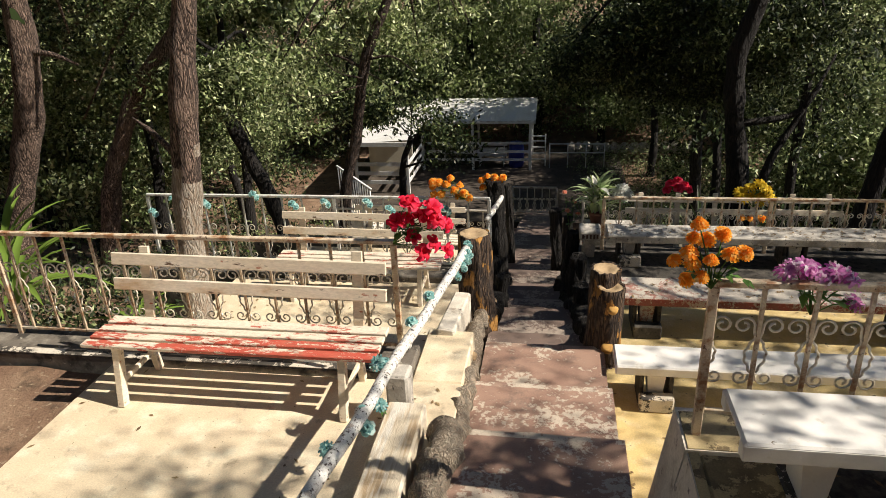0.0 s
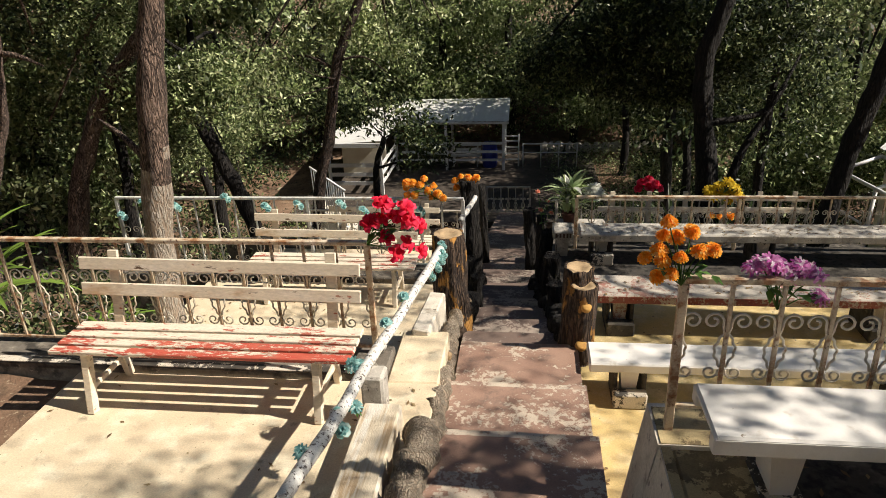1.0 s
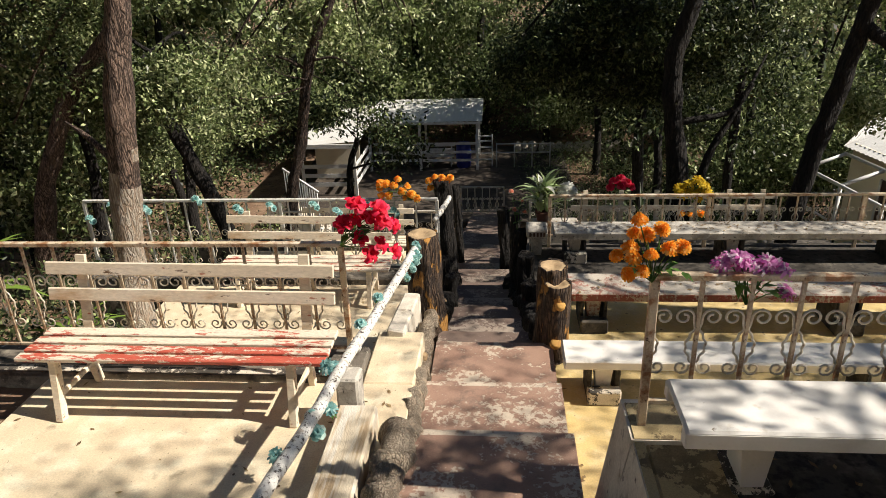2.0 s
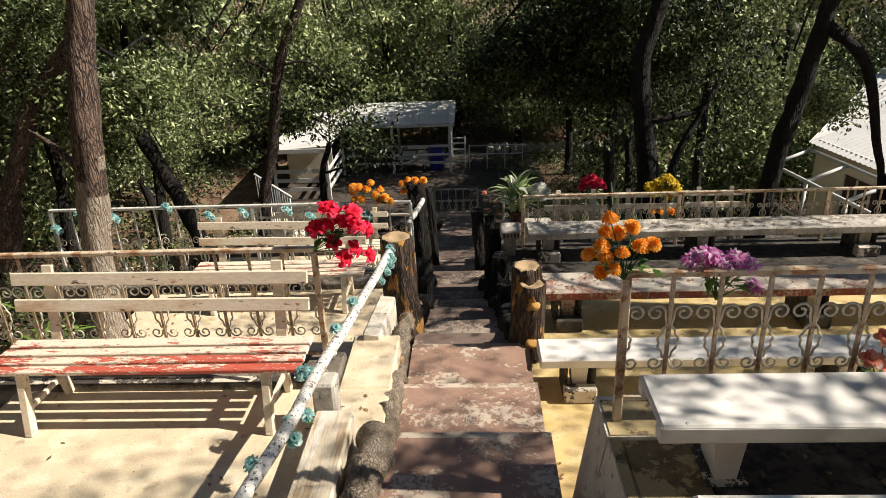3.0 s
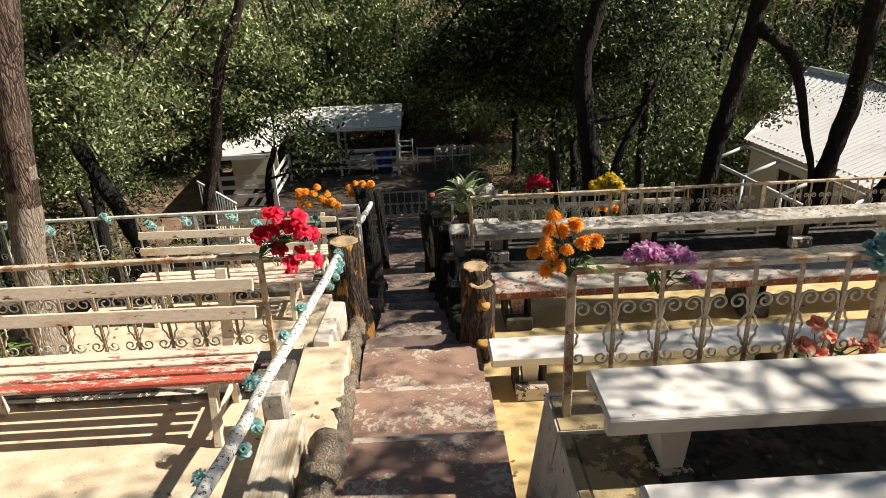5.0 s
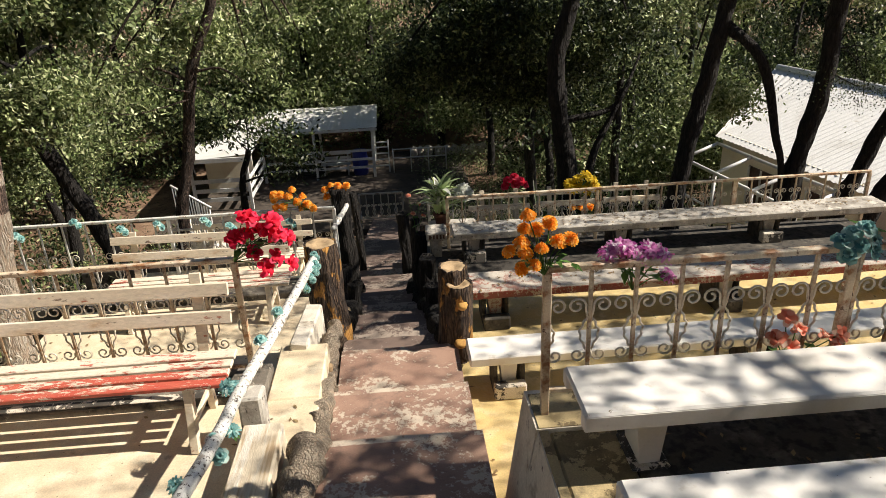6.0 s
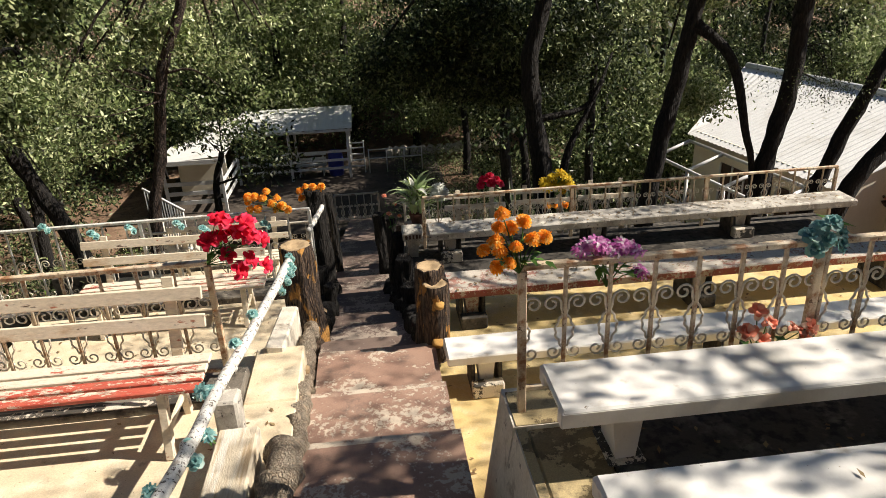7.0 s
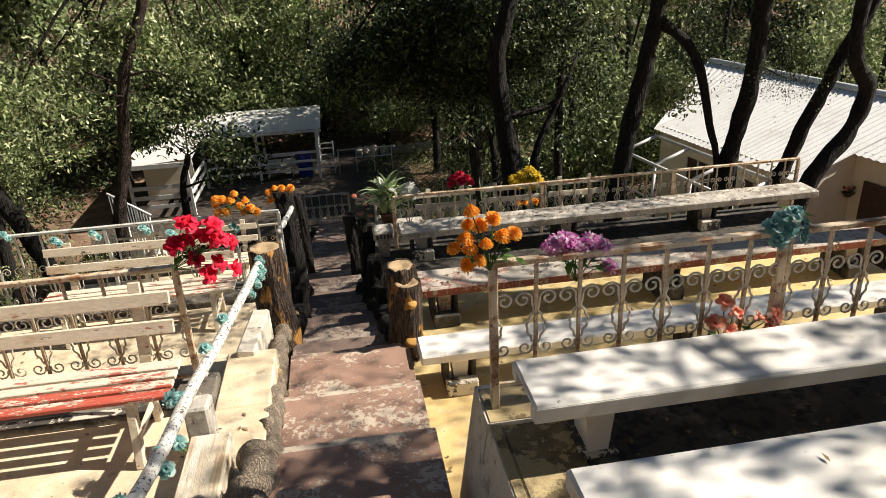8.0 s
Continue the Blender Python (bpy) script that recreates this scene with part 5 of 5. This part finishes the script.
bouquet((-0.98, 7.08, 0.10), [(-0.341, 0.00, 0.051), (-0.358, 0.02, 0.139), (-0.255, -0.02, 0.063), (-0.197, 0.00, 0.173), (-0.076, 0.02, 0.020), (-0.000, -0.02, 0.077), (0.051, 0.00, 0.022), (-0.050, 0.02, 0.153), (-0.104, -0.02, 0.108), (-0.281, 0.00, 0.194), (-0.152, 0.02, 0.239), (-0.344, -0.02, 0.205)],
        "mum", 0.050, PETAL_ORANGE, "bunch of orange marigolds on the second railing", [(-0.2, 0, 0.1), (0, 0, 0.06), (-0.1, 0, 0.12)], 3)
bouquet((-0.80, 8.28, -0.28), [(-0.12, 0, 0.22), (-0.04, 0, 0.27), (0.05, 0, 0.26), (0.11, 0, 0.22), (0.0, 0, 0.18), (-0.1, 0, 0.12), (0.16, 0, 0.26)],
        "mum", 0.05, PETAL_ORANGE, "small bunch of orange marigolds on the log post", [(0, 0, 0.1), (-0.05, 0.03, 0.2), (0.05, 0.03, 0.2)], 4)
bouquet((1.06, 2.67, 1.17), [(-0.121, 0.00, 0.192), (-0.088, 0.02, 0.209), (-0.055, -0.01, 0.223), (-0.016, 0.00, 0.203), (-0.024, 0.02, 0.161), (0.038, -0.01, 0.172), (0.062, 0.00, 0.197), (0.106, 0.02, 0.182), (0.131, -0.01, 0.162), (0.156, 0.00, 0.061)],
        "daisy", 0.050, PETAL_PURPLE, "bunch of purple fabric flowers behind the railing", [(0.0, 0, 0.10), (0.05, 0, 0.09), (-0.04, 0, 0.10), (0.09, -0.02, 0.07), (0.13, 0, 0.05)], 5, 0.075)
bouquet((2.06, 2.64, 1.30), [(-0.07, 0, 0.05), (-0.03, 0, 0.09), (0.03, 0, 0.10), (0.07, 0, 0.05), (0.0, -0.03, 0.04), (0.05, -0.03, 0.01), (-0.05, -0.03, 0.0)],
        "rose", 0.050, PETAL_TEAL, "bunch of faded teal fabric roses on the railing", [(0, 0, 0.03), (0.05, 0.02, 0.1)], 6)
bouquet((1.80, 2.60, 0.72), [(-0.03, 0, 0.28), (0.03, 0, 0.22), (-0.06, 0, 0.17), (0.0, -0.02, 0.13), (0.16, 0, 0.17), (0.21, 0, 0.12), (0.24, 0, 0.17)],
        "trumpet", 0.045, PETAL_SALMON, "faded salmon fabric flowers low on the railing", [(0.02, 0, 0.12), (0.15, 0, 0.1), (-0.05, 0, 0.1)], 7)
bouquet((1.83, 10.16, -0.95), [(-0.1, 0, 0.25), (0.0, 0, 0.3), (0.1, 0, 0.22), (0.16, 0, 0.16), (-0.14, 0, 0.15), (0.02, 0, 0.18)],
        "rose", 0.085, PETAL_RED, "bunch of red flowers on the lower railing", [(0, 0, 0.1)], 8)
bouquet((2.24, 7.72, -0.18), [(-0.16, 0, 0.18), (-0.06, 0, 0.24), (0.05, 0, 0.27), (0.13, 0, 0.20), (0.0, 0, 0.14), (-0.12, 0, 0.11), (0.16, 0, 0.12), (0.06, 0, 0.07), (0.1, 0.02, 0.15)],
        "daisy", 0.08, PETAL_YELLOW, "bunch of yellow flowers behind the long bench", [(0, 0, 0.1), (0.05, 0, 0.2)], 9)
bouquet((2.22, 7.70, -0.42), [(-0.1, 0, 0.12), (0.0, 0, 0.10), (0.12, 0, 0.11)], "mum", 0.05, PETAL_ORANGE, "faded orange flowers low on the railing", [], 10)
bouquet((0.20, 7.95, -0.62), [(-0.07, 0, 0.52), (0.05, 0, 0.40), (-0.03, 0, 0.28), (0.10, 0, 0.24)], "rose", 0.034, PETAL_SALMON, "small pink flowers on a dark log post", [(0, 0, 0.12), (-0.04, 0, 0.3), (0.04, 0, 0.22), (0.0, 0, 0.4)], 11)
bouquet((0.80, 7.86, -0.30), [(0, 0, 0.16), (0.05, 0, 0.22), (-0.05, 0, 0.23), (0.0, 0, 0.28)], "daisy", 0.09, PETAL_WHITE, "white fabric flowers beside the potted plant", [(0, 0, 0.1)], 12)


def potted_plant(x, y, z):
    root = thing("potted_plant", (x, y, z), "potted lily with pale green leaves in a clay pot", "plant")
    g = Geo()
    g.tube([(0, 0, 0), (0, 0, 0.11), (0, 0, 0.115), (0, 0, 0.14)], [0.070, 0.092, 0.102, 0.102], 16)
    part("pot", g, TERRACOTTA, root)
    rnd = random.Random(5)
    for i in range(84):
        a, el, l = i * 2.399, rnd.uniform(0.75, 1.6), rnd.uniform(0.18, 0.40)
        d = Vector((math.cos(a), math.sin(a), 0))
        s = Vector((-d.y, d.x, 0))
        g = Geo()
        g.soft = True
        p, vs, wid = Vector((rnd.uniform(-0.07, 0.07), rnd.uniform(-0.06, 0.06), 0.12 + rnd.uniform(0, 0.26))), [], rnd.uniform(0.018, 0.040)
        for k in range(6):
            w = wid * math.sin(math.pi * (0.12 + 0.86 * k / 5)) + 0.001
            vs += [p - s * w + Vector((0, 0, w * .5)), p, p + s * w + Vector((0, 0, w * .5))]
            p = p + (d * math.cos(el) + Vector((0, 0, math.sin(el)))) * (l / 5)
            el -= rnd.uniform(0.08, 0.42)
        g.add(vs, [(3 * k + c, 3 * k + c + 1, 3 * k + c + 4, 3 * k + c + 3) for k in range(5) for c in (0, 1)])
        part("leaf", g, (LILY_LEAF, LILY_LEAF, PETAL_WHITE, LEAF_LIGHT)[i % 4], root)


potted_plant(0.52, 7.86, -0.46)
g = Geo()
g.box((0.36, 7.765, -1.3), (0.95, 8.0, -0.46), 0.02)
solid("plinth", g, OLD_SLAB, "low weathered concrete plinth carrying a flower pot", "plinth")

# teal paper flowers along the pipe rail and the second railing
A, B = Vector((-1.01, 1.35, 0.66)), Vector((-0.71, 5.30, 0.305))
rnd = random.Random(9)
for k, dx, dz in ((0.985, 0.0, 0.03), (0.95, 0.03, 0.0), (0.92, 0.04, -0.01), (0.89, 0.03, -0.03), (0.845, 0.02, -0.04), (0.69, -0.03, 0.03), (0.58, -0.03, 0.03), (0.45, -0.04, 0.0), (0.44, -0.06, 0.03), (0.36, 0.05, -0.04), (0.31, 0.05, -0.05), (0.245, -0.045, 0.0)):
    p = A.lerp(B, k) + Vector((dx, 0, dz))
    bouquet(p, [(0.0, 0, 0.012), (0.022, -0.015, -0.012)] if k > 0.8 else [(0, 0, 0.008)], ("rose" if int(k * 100) % 2 else "daisy"), 0.036 if k > 0.8 else 0.052 if 0.43 < k < 0.46 else 0.042, PETAL_TEAL, "teal fabric flower wired to the pipe handrail", [(0, 0, 0)], int(k * 1000), 0.05, "teal flowers on the handrail")
for fx, fz in ((-3.47, 0.13), (-2.61, 0.05), (-2.11, 0.06), (-1.85, -0.02), (-4.5, 0.06), (-4.1, 0.02), (-3.0, 0.02), (-1.45, 0.05), (-1.2, -0.02), (-4.8, -0.1)):
    bouquet((fx, 7.06, fz), [(0, 0, 0.01), (0.04, 0, -0.03)], "rose", 0.048, PETAL_TEAL, "teal fabric flower wired to the second railing", [(0, 0, 0)], int(-fx * 100), 0.06, "teal flowers on the railing")


# ---- white open shelter at the foot of the stairs ----
def beam(name, lo, hi, material, parent, c=0.006, label=""):
    g = Geo()
    g.box(lo, hi, c)
    return part(name, g, material, parent, label)


def sheet(p00, p10, p11, p01, ribs, depth, thick=0.012):
    """A ribbed roof sheet between four corners; ribs run from the first edge to the third."""
    g = Geo()
    p00, p10, p11, p01 = [Vector(p) for p in (p00, p10, p11, p01)]
    up = (p10 - p00).cross(p01 - p00).normalized()
    if up.z < 0:
        up = -up
    n = ribs * 4
    vs = []
    for k in range(n + 1):
        t = k / n
        o = up * (depth * (0.5 + 0.5 * math.cos(2 * math.pi * k / 4)))
        a, b = p00.lerp(p10, t) + o, p01.lerp(p11, t) + o
        vs += [a, b, a - up * thick, b - up * thick]
    fs = []
    for k in range(n):
        i, j = 4 * k, 4 * (k + 1)
        fs += [(i, j, j + 1, i + 1), (i + 2, i + 3, j + 3, j + 2), (i, i + 2, j + 2, j), (i + 1, j + 1, j + 3, i + 3)]
    fs += [(0, 1, 3, 2), (4 * n, 4 * n + 2, 4 * n + 3, 4 * n + 1)]
    g.add(vs, fs)
    return g


def make_shelter():
    FL = -5.30
    root = thing("open_shelter", (-4.0, 26.0, FL), "white open-sided shelter with sheet roof and plank rails", "shelter")
    off = Vector((-4.0, 26.0, FL))

    def bm(name, lo, hi, mat=WHITE_METAL, par=root):
        return beam(name, tuple(Vector(lo) - off), tuple(Vector(hi) - off), mat, par)
    # roofs
    part("roof", sheet(*[Vector(p) - off for p in ((-7.25, 22.8, -3.42), (-7.25, 28.2, -3.28), (-4.95, 28.2, -3.05), (-4.95, 22.8, -3.28))], 12, 0.012), WHITE_ROOF, root)
    part("roof", sheet(*[Vector(p) - off for p in ((-5.3, 25.85, -3.34), (-0.75, 25.85, -3.32), (-0.75, 28.4, -2.95), (-5.3, 28.4, -2.95))], 20, 0.012), WHITE_ROOF, root)
    bm("fascia", (-7.25, 22.76, -3.52), (-4.95, 22.80, -3.36))
    bm("fascia", (-4.9, 25.80, -3.43), (-0.75, 25.84, -3.34))
    for px, py in ((-7.1, 22.95), (-5.2, 22.95), (-5.2, 25.95), (-7.1, 26.5), (-3.2, 25.95), (-0.95, 25.95), (-0.95, 28.2), (-3.2, 28.2), (-5.2, 28.2)):
        bm("post", (px - 0.05, py - 0.05, FL), (px + 0.05, py + 0.05, -3.44))
    # plank rails
    for z in (-4.95, -4.62, -4.28):
        bm("rail", (-7.05, 22.93, z), (-5.25, 22.97, z + 0.14))
        bm("rail", (-5.22, 23.05, z), (-5.18, 25.85, z + 0.14))
        bm("rail", (-5.1, 25.97, z), (-3.27, 26.0, z + 0.10))
        bm("rail", (-3.13, 25.97, z), (-1.02, 26.0, z + 0.10))
        bm("rail", (-0.97, 26.1, z), (-0.93, 28.1, z + 0.10))
    # back cloth of the near bay and bottom boards
    bm("screen", (-7.0, 24.4, -5.1), (-5.3, 24.43, -3.7), HOUSE_WALL)
    # steps and benches inside
    for by, x0, x1 in ((26.9, -4.6, -3.2), (26.55, -3.1, -1.9)):
        bench = thing("plank_bench", ((x0 + x1) / 2, by, FL), "white plank bench near the shelter rail", "bench", "white plank benches")
        h = (x1 - x0) / 2
        for k, (yy, z) in enumerate(((-0.18, 0.42), (0.02, 0.42))):
            beam("seat_board", (-h, yy, z), (h, yy + 0.16, z + 0.035), WHITE_METAL, bench)
        for z in (0.58, 0.76):
            beam("back_board", (-h, 0.20, z), (h, 0.23, z + 0.10), WHITE_METAL, bench)
        for lx in (-h + 0.1, h - 0.15):
            beam("leg", (lx, -0.15, 0), (lx + 0.05, -0.10, 0.418), WHITE_METAL, bench)
            beam("leg", (lx, 0.235, 0), (lx + 0.05, 0.28, 0.86), WHITE_METAL, bench)
    # gate
    gate = thing("white_gate", (-0.70, 26.5, FL), "white ladder-like gate standing open by the shelter", "gate")
    for gx in (-0.34, 0.30):
        beam("stile", (gx, -0.03, 0), (gx + 0.05, 0.03, 1.3), WHITE_METAL, gate)
    for z in (0.25, 0.5, 0.75, 1.0, 1.2):
        beam("bar", (-0.285, -0.02, z), (0.295, 0.02, z + 0.05), WHITE_METAL, gate)
    # barrel
    barrel = thing("barrel", (-1.52, 26.45, FL), "blue plastic barrel beside the shelter", "barrel")
    g = Geo()
    g.tube([(0, 0, 0), (0, 0, 0.05), (0, 0, 0.3), (0, 0, 0.34), (0, 0, 0.62), (0, 0, 0.66), (0, 0, 0.9), (0, 0, 0.95)], [0.26, 0.29, 0.3, 0.31, 0.31, 0.3, 0.29, 0.26], 20)
    part("body", g, BLUE_PLASTIC, barrel)
    g = Geo()
    g.tube([(0, 0, 0.951), (0, 0, 0.985)], [0.27, 0.26], 20)
    part("lid", g, BLUE_PLASTIC, barrel)
    # rail beyond the gate
    fence = thing("white_fence", (-0.2, 26.3, FL), "low white pipe fence beyond the gate", "fence")
    for k in range(4):
        g = Geo()
        g.tube([(0.7 * k, 0, 0), (0.7 * k, 0, 0.98)], 0.022, 8)
        part("post", g, WHITE_METAL, fence)
    for z in (0.60, 0.95):
        g = Geo()
        g.tube([(0, 0, z), (2.1, 0, z)], 0.025, 8)
        part("rail", g, WHITE_METAL, fence)


make_shelter()


def make_stair_rail():
    """White banister on a concrete flight, seen beyond the second railing."""
    g = Geo()
    for k in range(5):
        g.box((-5.1 + 0.19 * k, 14.7, -4.9), (-4.915 + 0.19 * k, 15.3, -2.80 - 0.15 * k), 0.01)
    solid("concrete_flight", g, WHITE_WALL, "short whitewashed concrete flight of steps", "steps")
    root = thing("banister", (-5.0, 14.72, -2.8), "white banister with upright bars going down", "banister")
    for k in range(14):
        t = k / 13
        g = Geo()
        g.tube([(0.72 * t, 0, -0.60 * t - 0.02), (0.72 * t, 0, 0.98 - 0.56 * t)], 0.017, 6)
        part("bar", g, WHITE_METAL, root)
    for zz in (1.0, 0.06):
        g = Geo()
        g.tube([(-0.04, 0, zz), (0.76, 0, zz - 0.58)], 0.026, 8)
        part("rail", g, WHITE_METAL, root)


make_stair_rail()


# ---- stones of a low wall far down ----
def stone_row():
    root = thing("stone_wall_low", (0.7, 28.6, -5.4), "low row of pale field stones", "stones", kind="structure")
    rnd = random.Random(31)
    x = 0.0
    while x < 5.2:
        w = rnd.uniform(0.3, 0.55)
        bm = bmesh.new()
        bmesh.ops.create_icosphere(bm, subdivisions=2, radius=1.0)
        for v in bm.verts:
            v.co = Vector((v.co.x * w * 0.55, v.co.y * 0.22, v.co.z * rnd.uniform(0.24, 0.27))) * (1 + 0.25 * noise.noise(v.co * 1.3 + Vector((x, 0, 0))))
        me = bpy.data.meshes.new("stone")
        bm.to_mesh(me)
        bm.free()
        me.materials.append(OLD_SLAB)
        part("stone", me, None, root, at=(x, rnd.uniform(-0.1, 0.1), 0.30))
        x += w * 0.98


stone_row()


# ---- house on the right ----
def make_house():
    E, A = -2.0, Vector((8.28, 16.7, -2.0))
    d, n = Vector((0.145, -0.9895, 0)), Vector((0.9895, 0.145, 0))
    s = math.tan(radians(18))
    base = Vector((10.5, 12.5, -5.2))
    root = thing("house", base, "cream rendered house with white corrugated roof", "house")

    def P(u, v, lift=0.0):
        return A + d * u + n * v + Vector((0, 0, s * v + lift)) - base

    def wall(name, u0, v0, u1, v1, z0, z1a, z1b, thick=0.15, mat=HOUSE_WALL):
        a, b = A + d * u0 + n * v0 - base, A + d * u1 + n * v1 - base
        t = (b - a).cross(Vector((0, 0, 1))).normalized() * thick
        za, zb, zf = z1a - base.z, z1b - base.z, z0 - base.z
        g = Geo()
        a, b = Vector((a.x, a.y, 0)), Vector((b.x, b.y, 0))
        up = Vector((0, 0, 1))
        g.add([a + up * zf, b + up * zf, b + up * zb, a + up * za, a + t + up * zf, b + t + up * zf, b + t + up * zb, a + t + up * za],
              [(0, 1, 2, 3), (7, 6, 5, 4), (0, 4, 5, 1), (3, 2, 6, 7), (0, 3, 7, 4), (1, 5, 6, 2)])
        return part(name, g, mat, root)
    part("roof", sheet(P(-0.06, 0), P(-0.01, 0), P(-0.01, 3.45), P(-2.6, 3.45), 10, 0.02), WHITE_ROOF, root)
    part("roof", sheet(P(0, 0), P(5.0, 0), P(5.0, 3.45), P(0, 3.45), 30, 0.03), WHITE_ROOF, root, "white corrugated roof sheet")
    part("roof", sheet(P(5.02, 1.30), P(11.0, 1.30), P(11.0, 3.45), P(5.02, 3.45), 34, 0.03), WHITE_ROOF, root, "white corrugated roof sheet")
    g = Geo()
    g.tube([P(-2.5, 3.47, 0.06), P(4, 3.47, 0.06), P(11, 3.47, 0.06)], 0.09, 8)
    part("ridge_cap", g, WHITE_METAL, root)
    # far slope
    part("roof", sheet(P(-2.6, 3.5), P(11.0, 3.5), A + d * 11 + n * 6.9 + Vector((0, 0, 0)) - base, A + d * -2.4 + n * 6.9 - base, 40, 0.03), WHITE_ROOF, root)
    wall("wall", 0.0, 0.35, 4.75, 0.35, -6.4, E + 0.09, E + 0.09)
    wall("wall", 4.76, 0.40, 4.76, 1.55, -6.4, E + 0.11, E + 0.47)
    wall("wall", 4.92, 1.62, 10.8, 1.62, -6.4, E + 0.49, E + 0.49)
    wall("wall", 10.8, 1.62, 10.8, 3.45, -6.4, E + 0.49, E + 1.08)
    wall("wall", 0.0, 3.4, 0.0, 0.36, -6.4, E + 1.02, E + 0.08)

    def panel(name, u0, u1, v, z0, z1, mat, out=0.02, label=""):
        a, b = A + d * u0 + n * v - base, A + d * u1 + n * v - base
        g = Geo()
        o, up = -n, Vector((0, 0, 1))
        a, b = Vector((a.x, a.y, 0)), Vector((b.x, b.y, 0))
        g.add([a + up * (z0 - base.z), b + up * (z0 - base.z), b + up * (z1 - base.z), a + up * (z1 - base.z)] + [q + o * out for q in (a + up * (z0 - base.z), b + up * (z0 - base.z), b + up * (z1 - base.z), a + up * (z1 - base.z))],
              [(4, 5, 6, 7)[::-1], (0, 1, 5, 4), (1, 2, 6, 5), (2, 3, 7, 6), (3, 0, 4, 7)])
        return part(name, g, mat, root, label)
    panel("door", 5.24, 6.1, 1.465, -4.1, E - 0.08, DARK_DOOR, 0.04, "dark brown wooden door")
    panel("window", 1.2, 2.6, 0.195, -3.6, -2.45, DARK_DOOR, 0.03, "dark barred window")
    panel("window", 3.2, 4.2, 0.195, -3.6, -2.45, DARK_DOOR, 0.03, "dark barred window")
    for u in (1.2, 1.65, 2.1, 2.55, 3.2, 3.65, 4.1):
        panel("mullion", u, u + 0.06, 0.160, -3.6, -2.45, WHITE_METAL, 0.02)
    # white pipe frame of an awning in front of the eave
    frame_root = thing("awning_frame", (7.0, 14.0, -4.9), "bare white steel awning frame beside the house", "awning")
    fo = Vector((7.0, 14.0, -4.9))

    def bar(p, q, r=0.045):
        g = Geo()
        g.tube([Vector(p) - fo, Vector(q) - fo], r, 6)
        part("bar", g, WHITE_METAL, frame_root)
    e = [A + d * u - n * 0.02 + Vector((0, 0, -0.14)) for u in (0.1, 1.5, 2.9, 4.3)]
    o = [p - n * 0.95 - Vector((0, 0, 0.30)) for p in e]
    for p, q in zip(e, o):
        bar(p, q)
    bar(o[0], o[-1])
    bar(e[0], e[-1])
    for q in (o[0], o[1], o[2], o[3]):
        bar(q, (q.x, q.y, ground_height(q.x, q.y) - 0.1))
    for q0, q1 in zip(o[:-1], o[1:]):
        bar(q0 - Vector((0, 0, 0.9)), q1 - Vector((0, 0, 0.9)), 0.03)
    # hanging flower basket on the wall
    bk = A + d * 5.02 + n * 1.46 + Vector((0, 0, -0.38))
    basket = thing("wall_basket", bk, "small dark wall basket with dried flowers", "basket")
    g = Geo()
    g.tube([(-0.12, 0, -0.10), (-0.12, 0, -0.02), (-0.12, 0, 0.0)], [0.06, 0.12, 0.13], 12)
    part("basket", g, DARK_DOOR, basket)
    for k in range(7):
        g = Geo()
        g.tube([(-0.12, 0, 0), (-0.12 + 0.1 * math.cos(k), 0.1 * math.sin(k * 2), 0.06 + 0.01 * k)], [0.004, 0.03], 6)
        part("dried_flower", g, PETAL_SALMON if k % 2 else BARK, basket)


make_house()
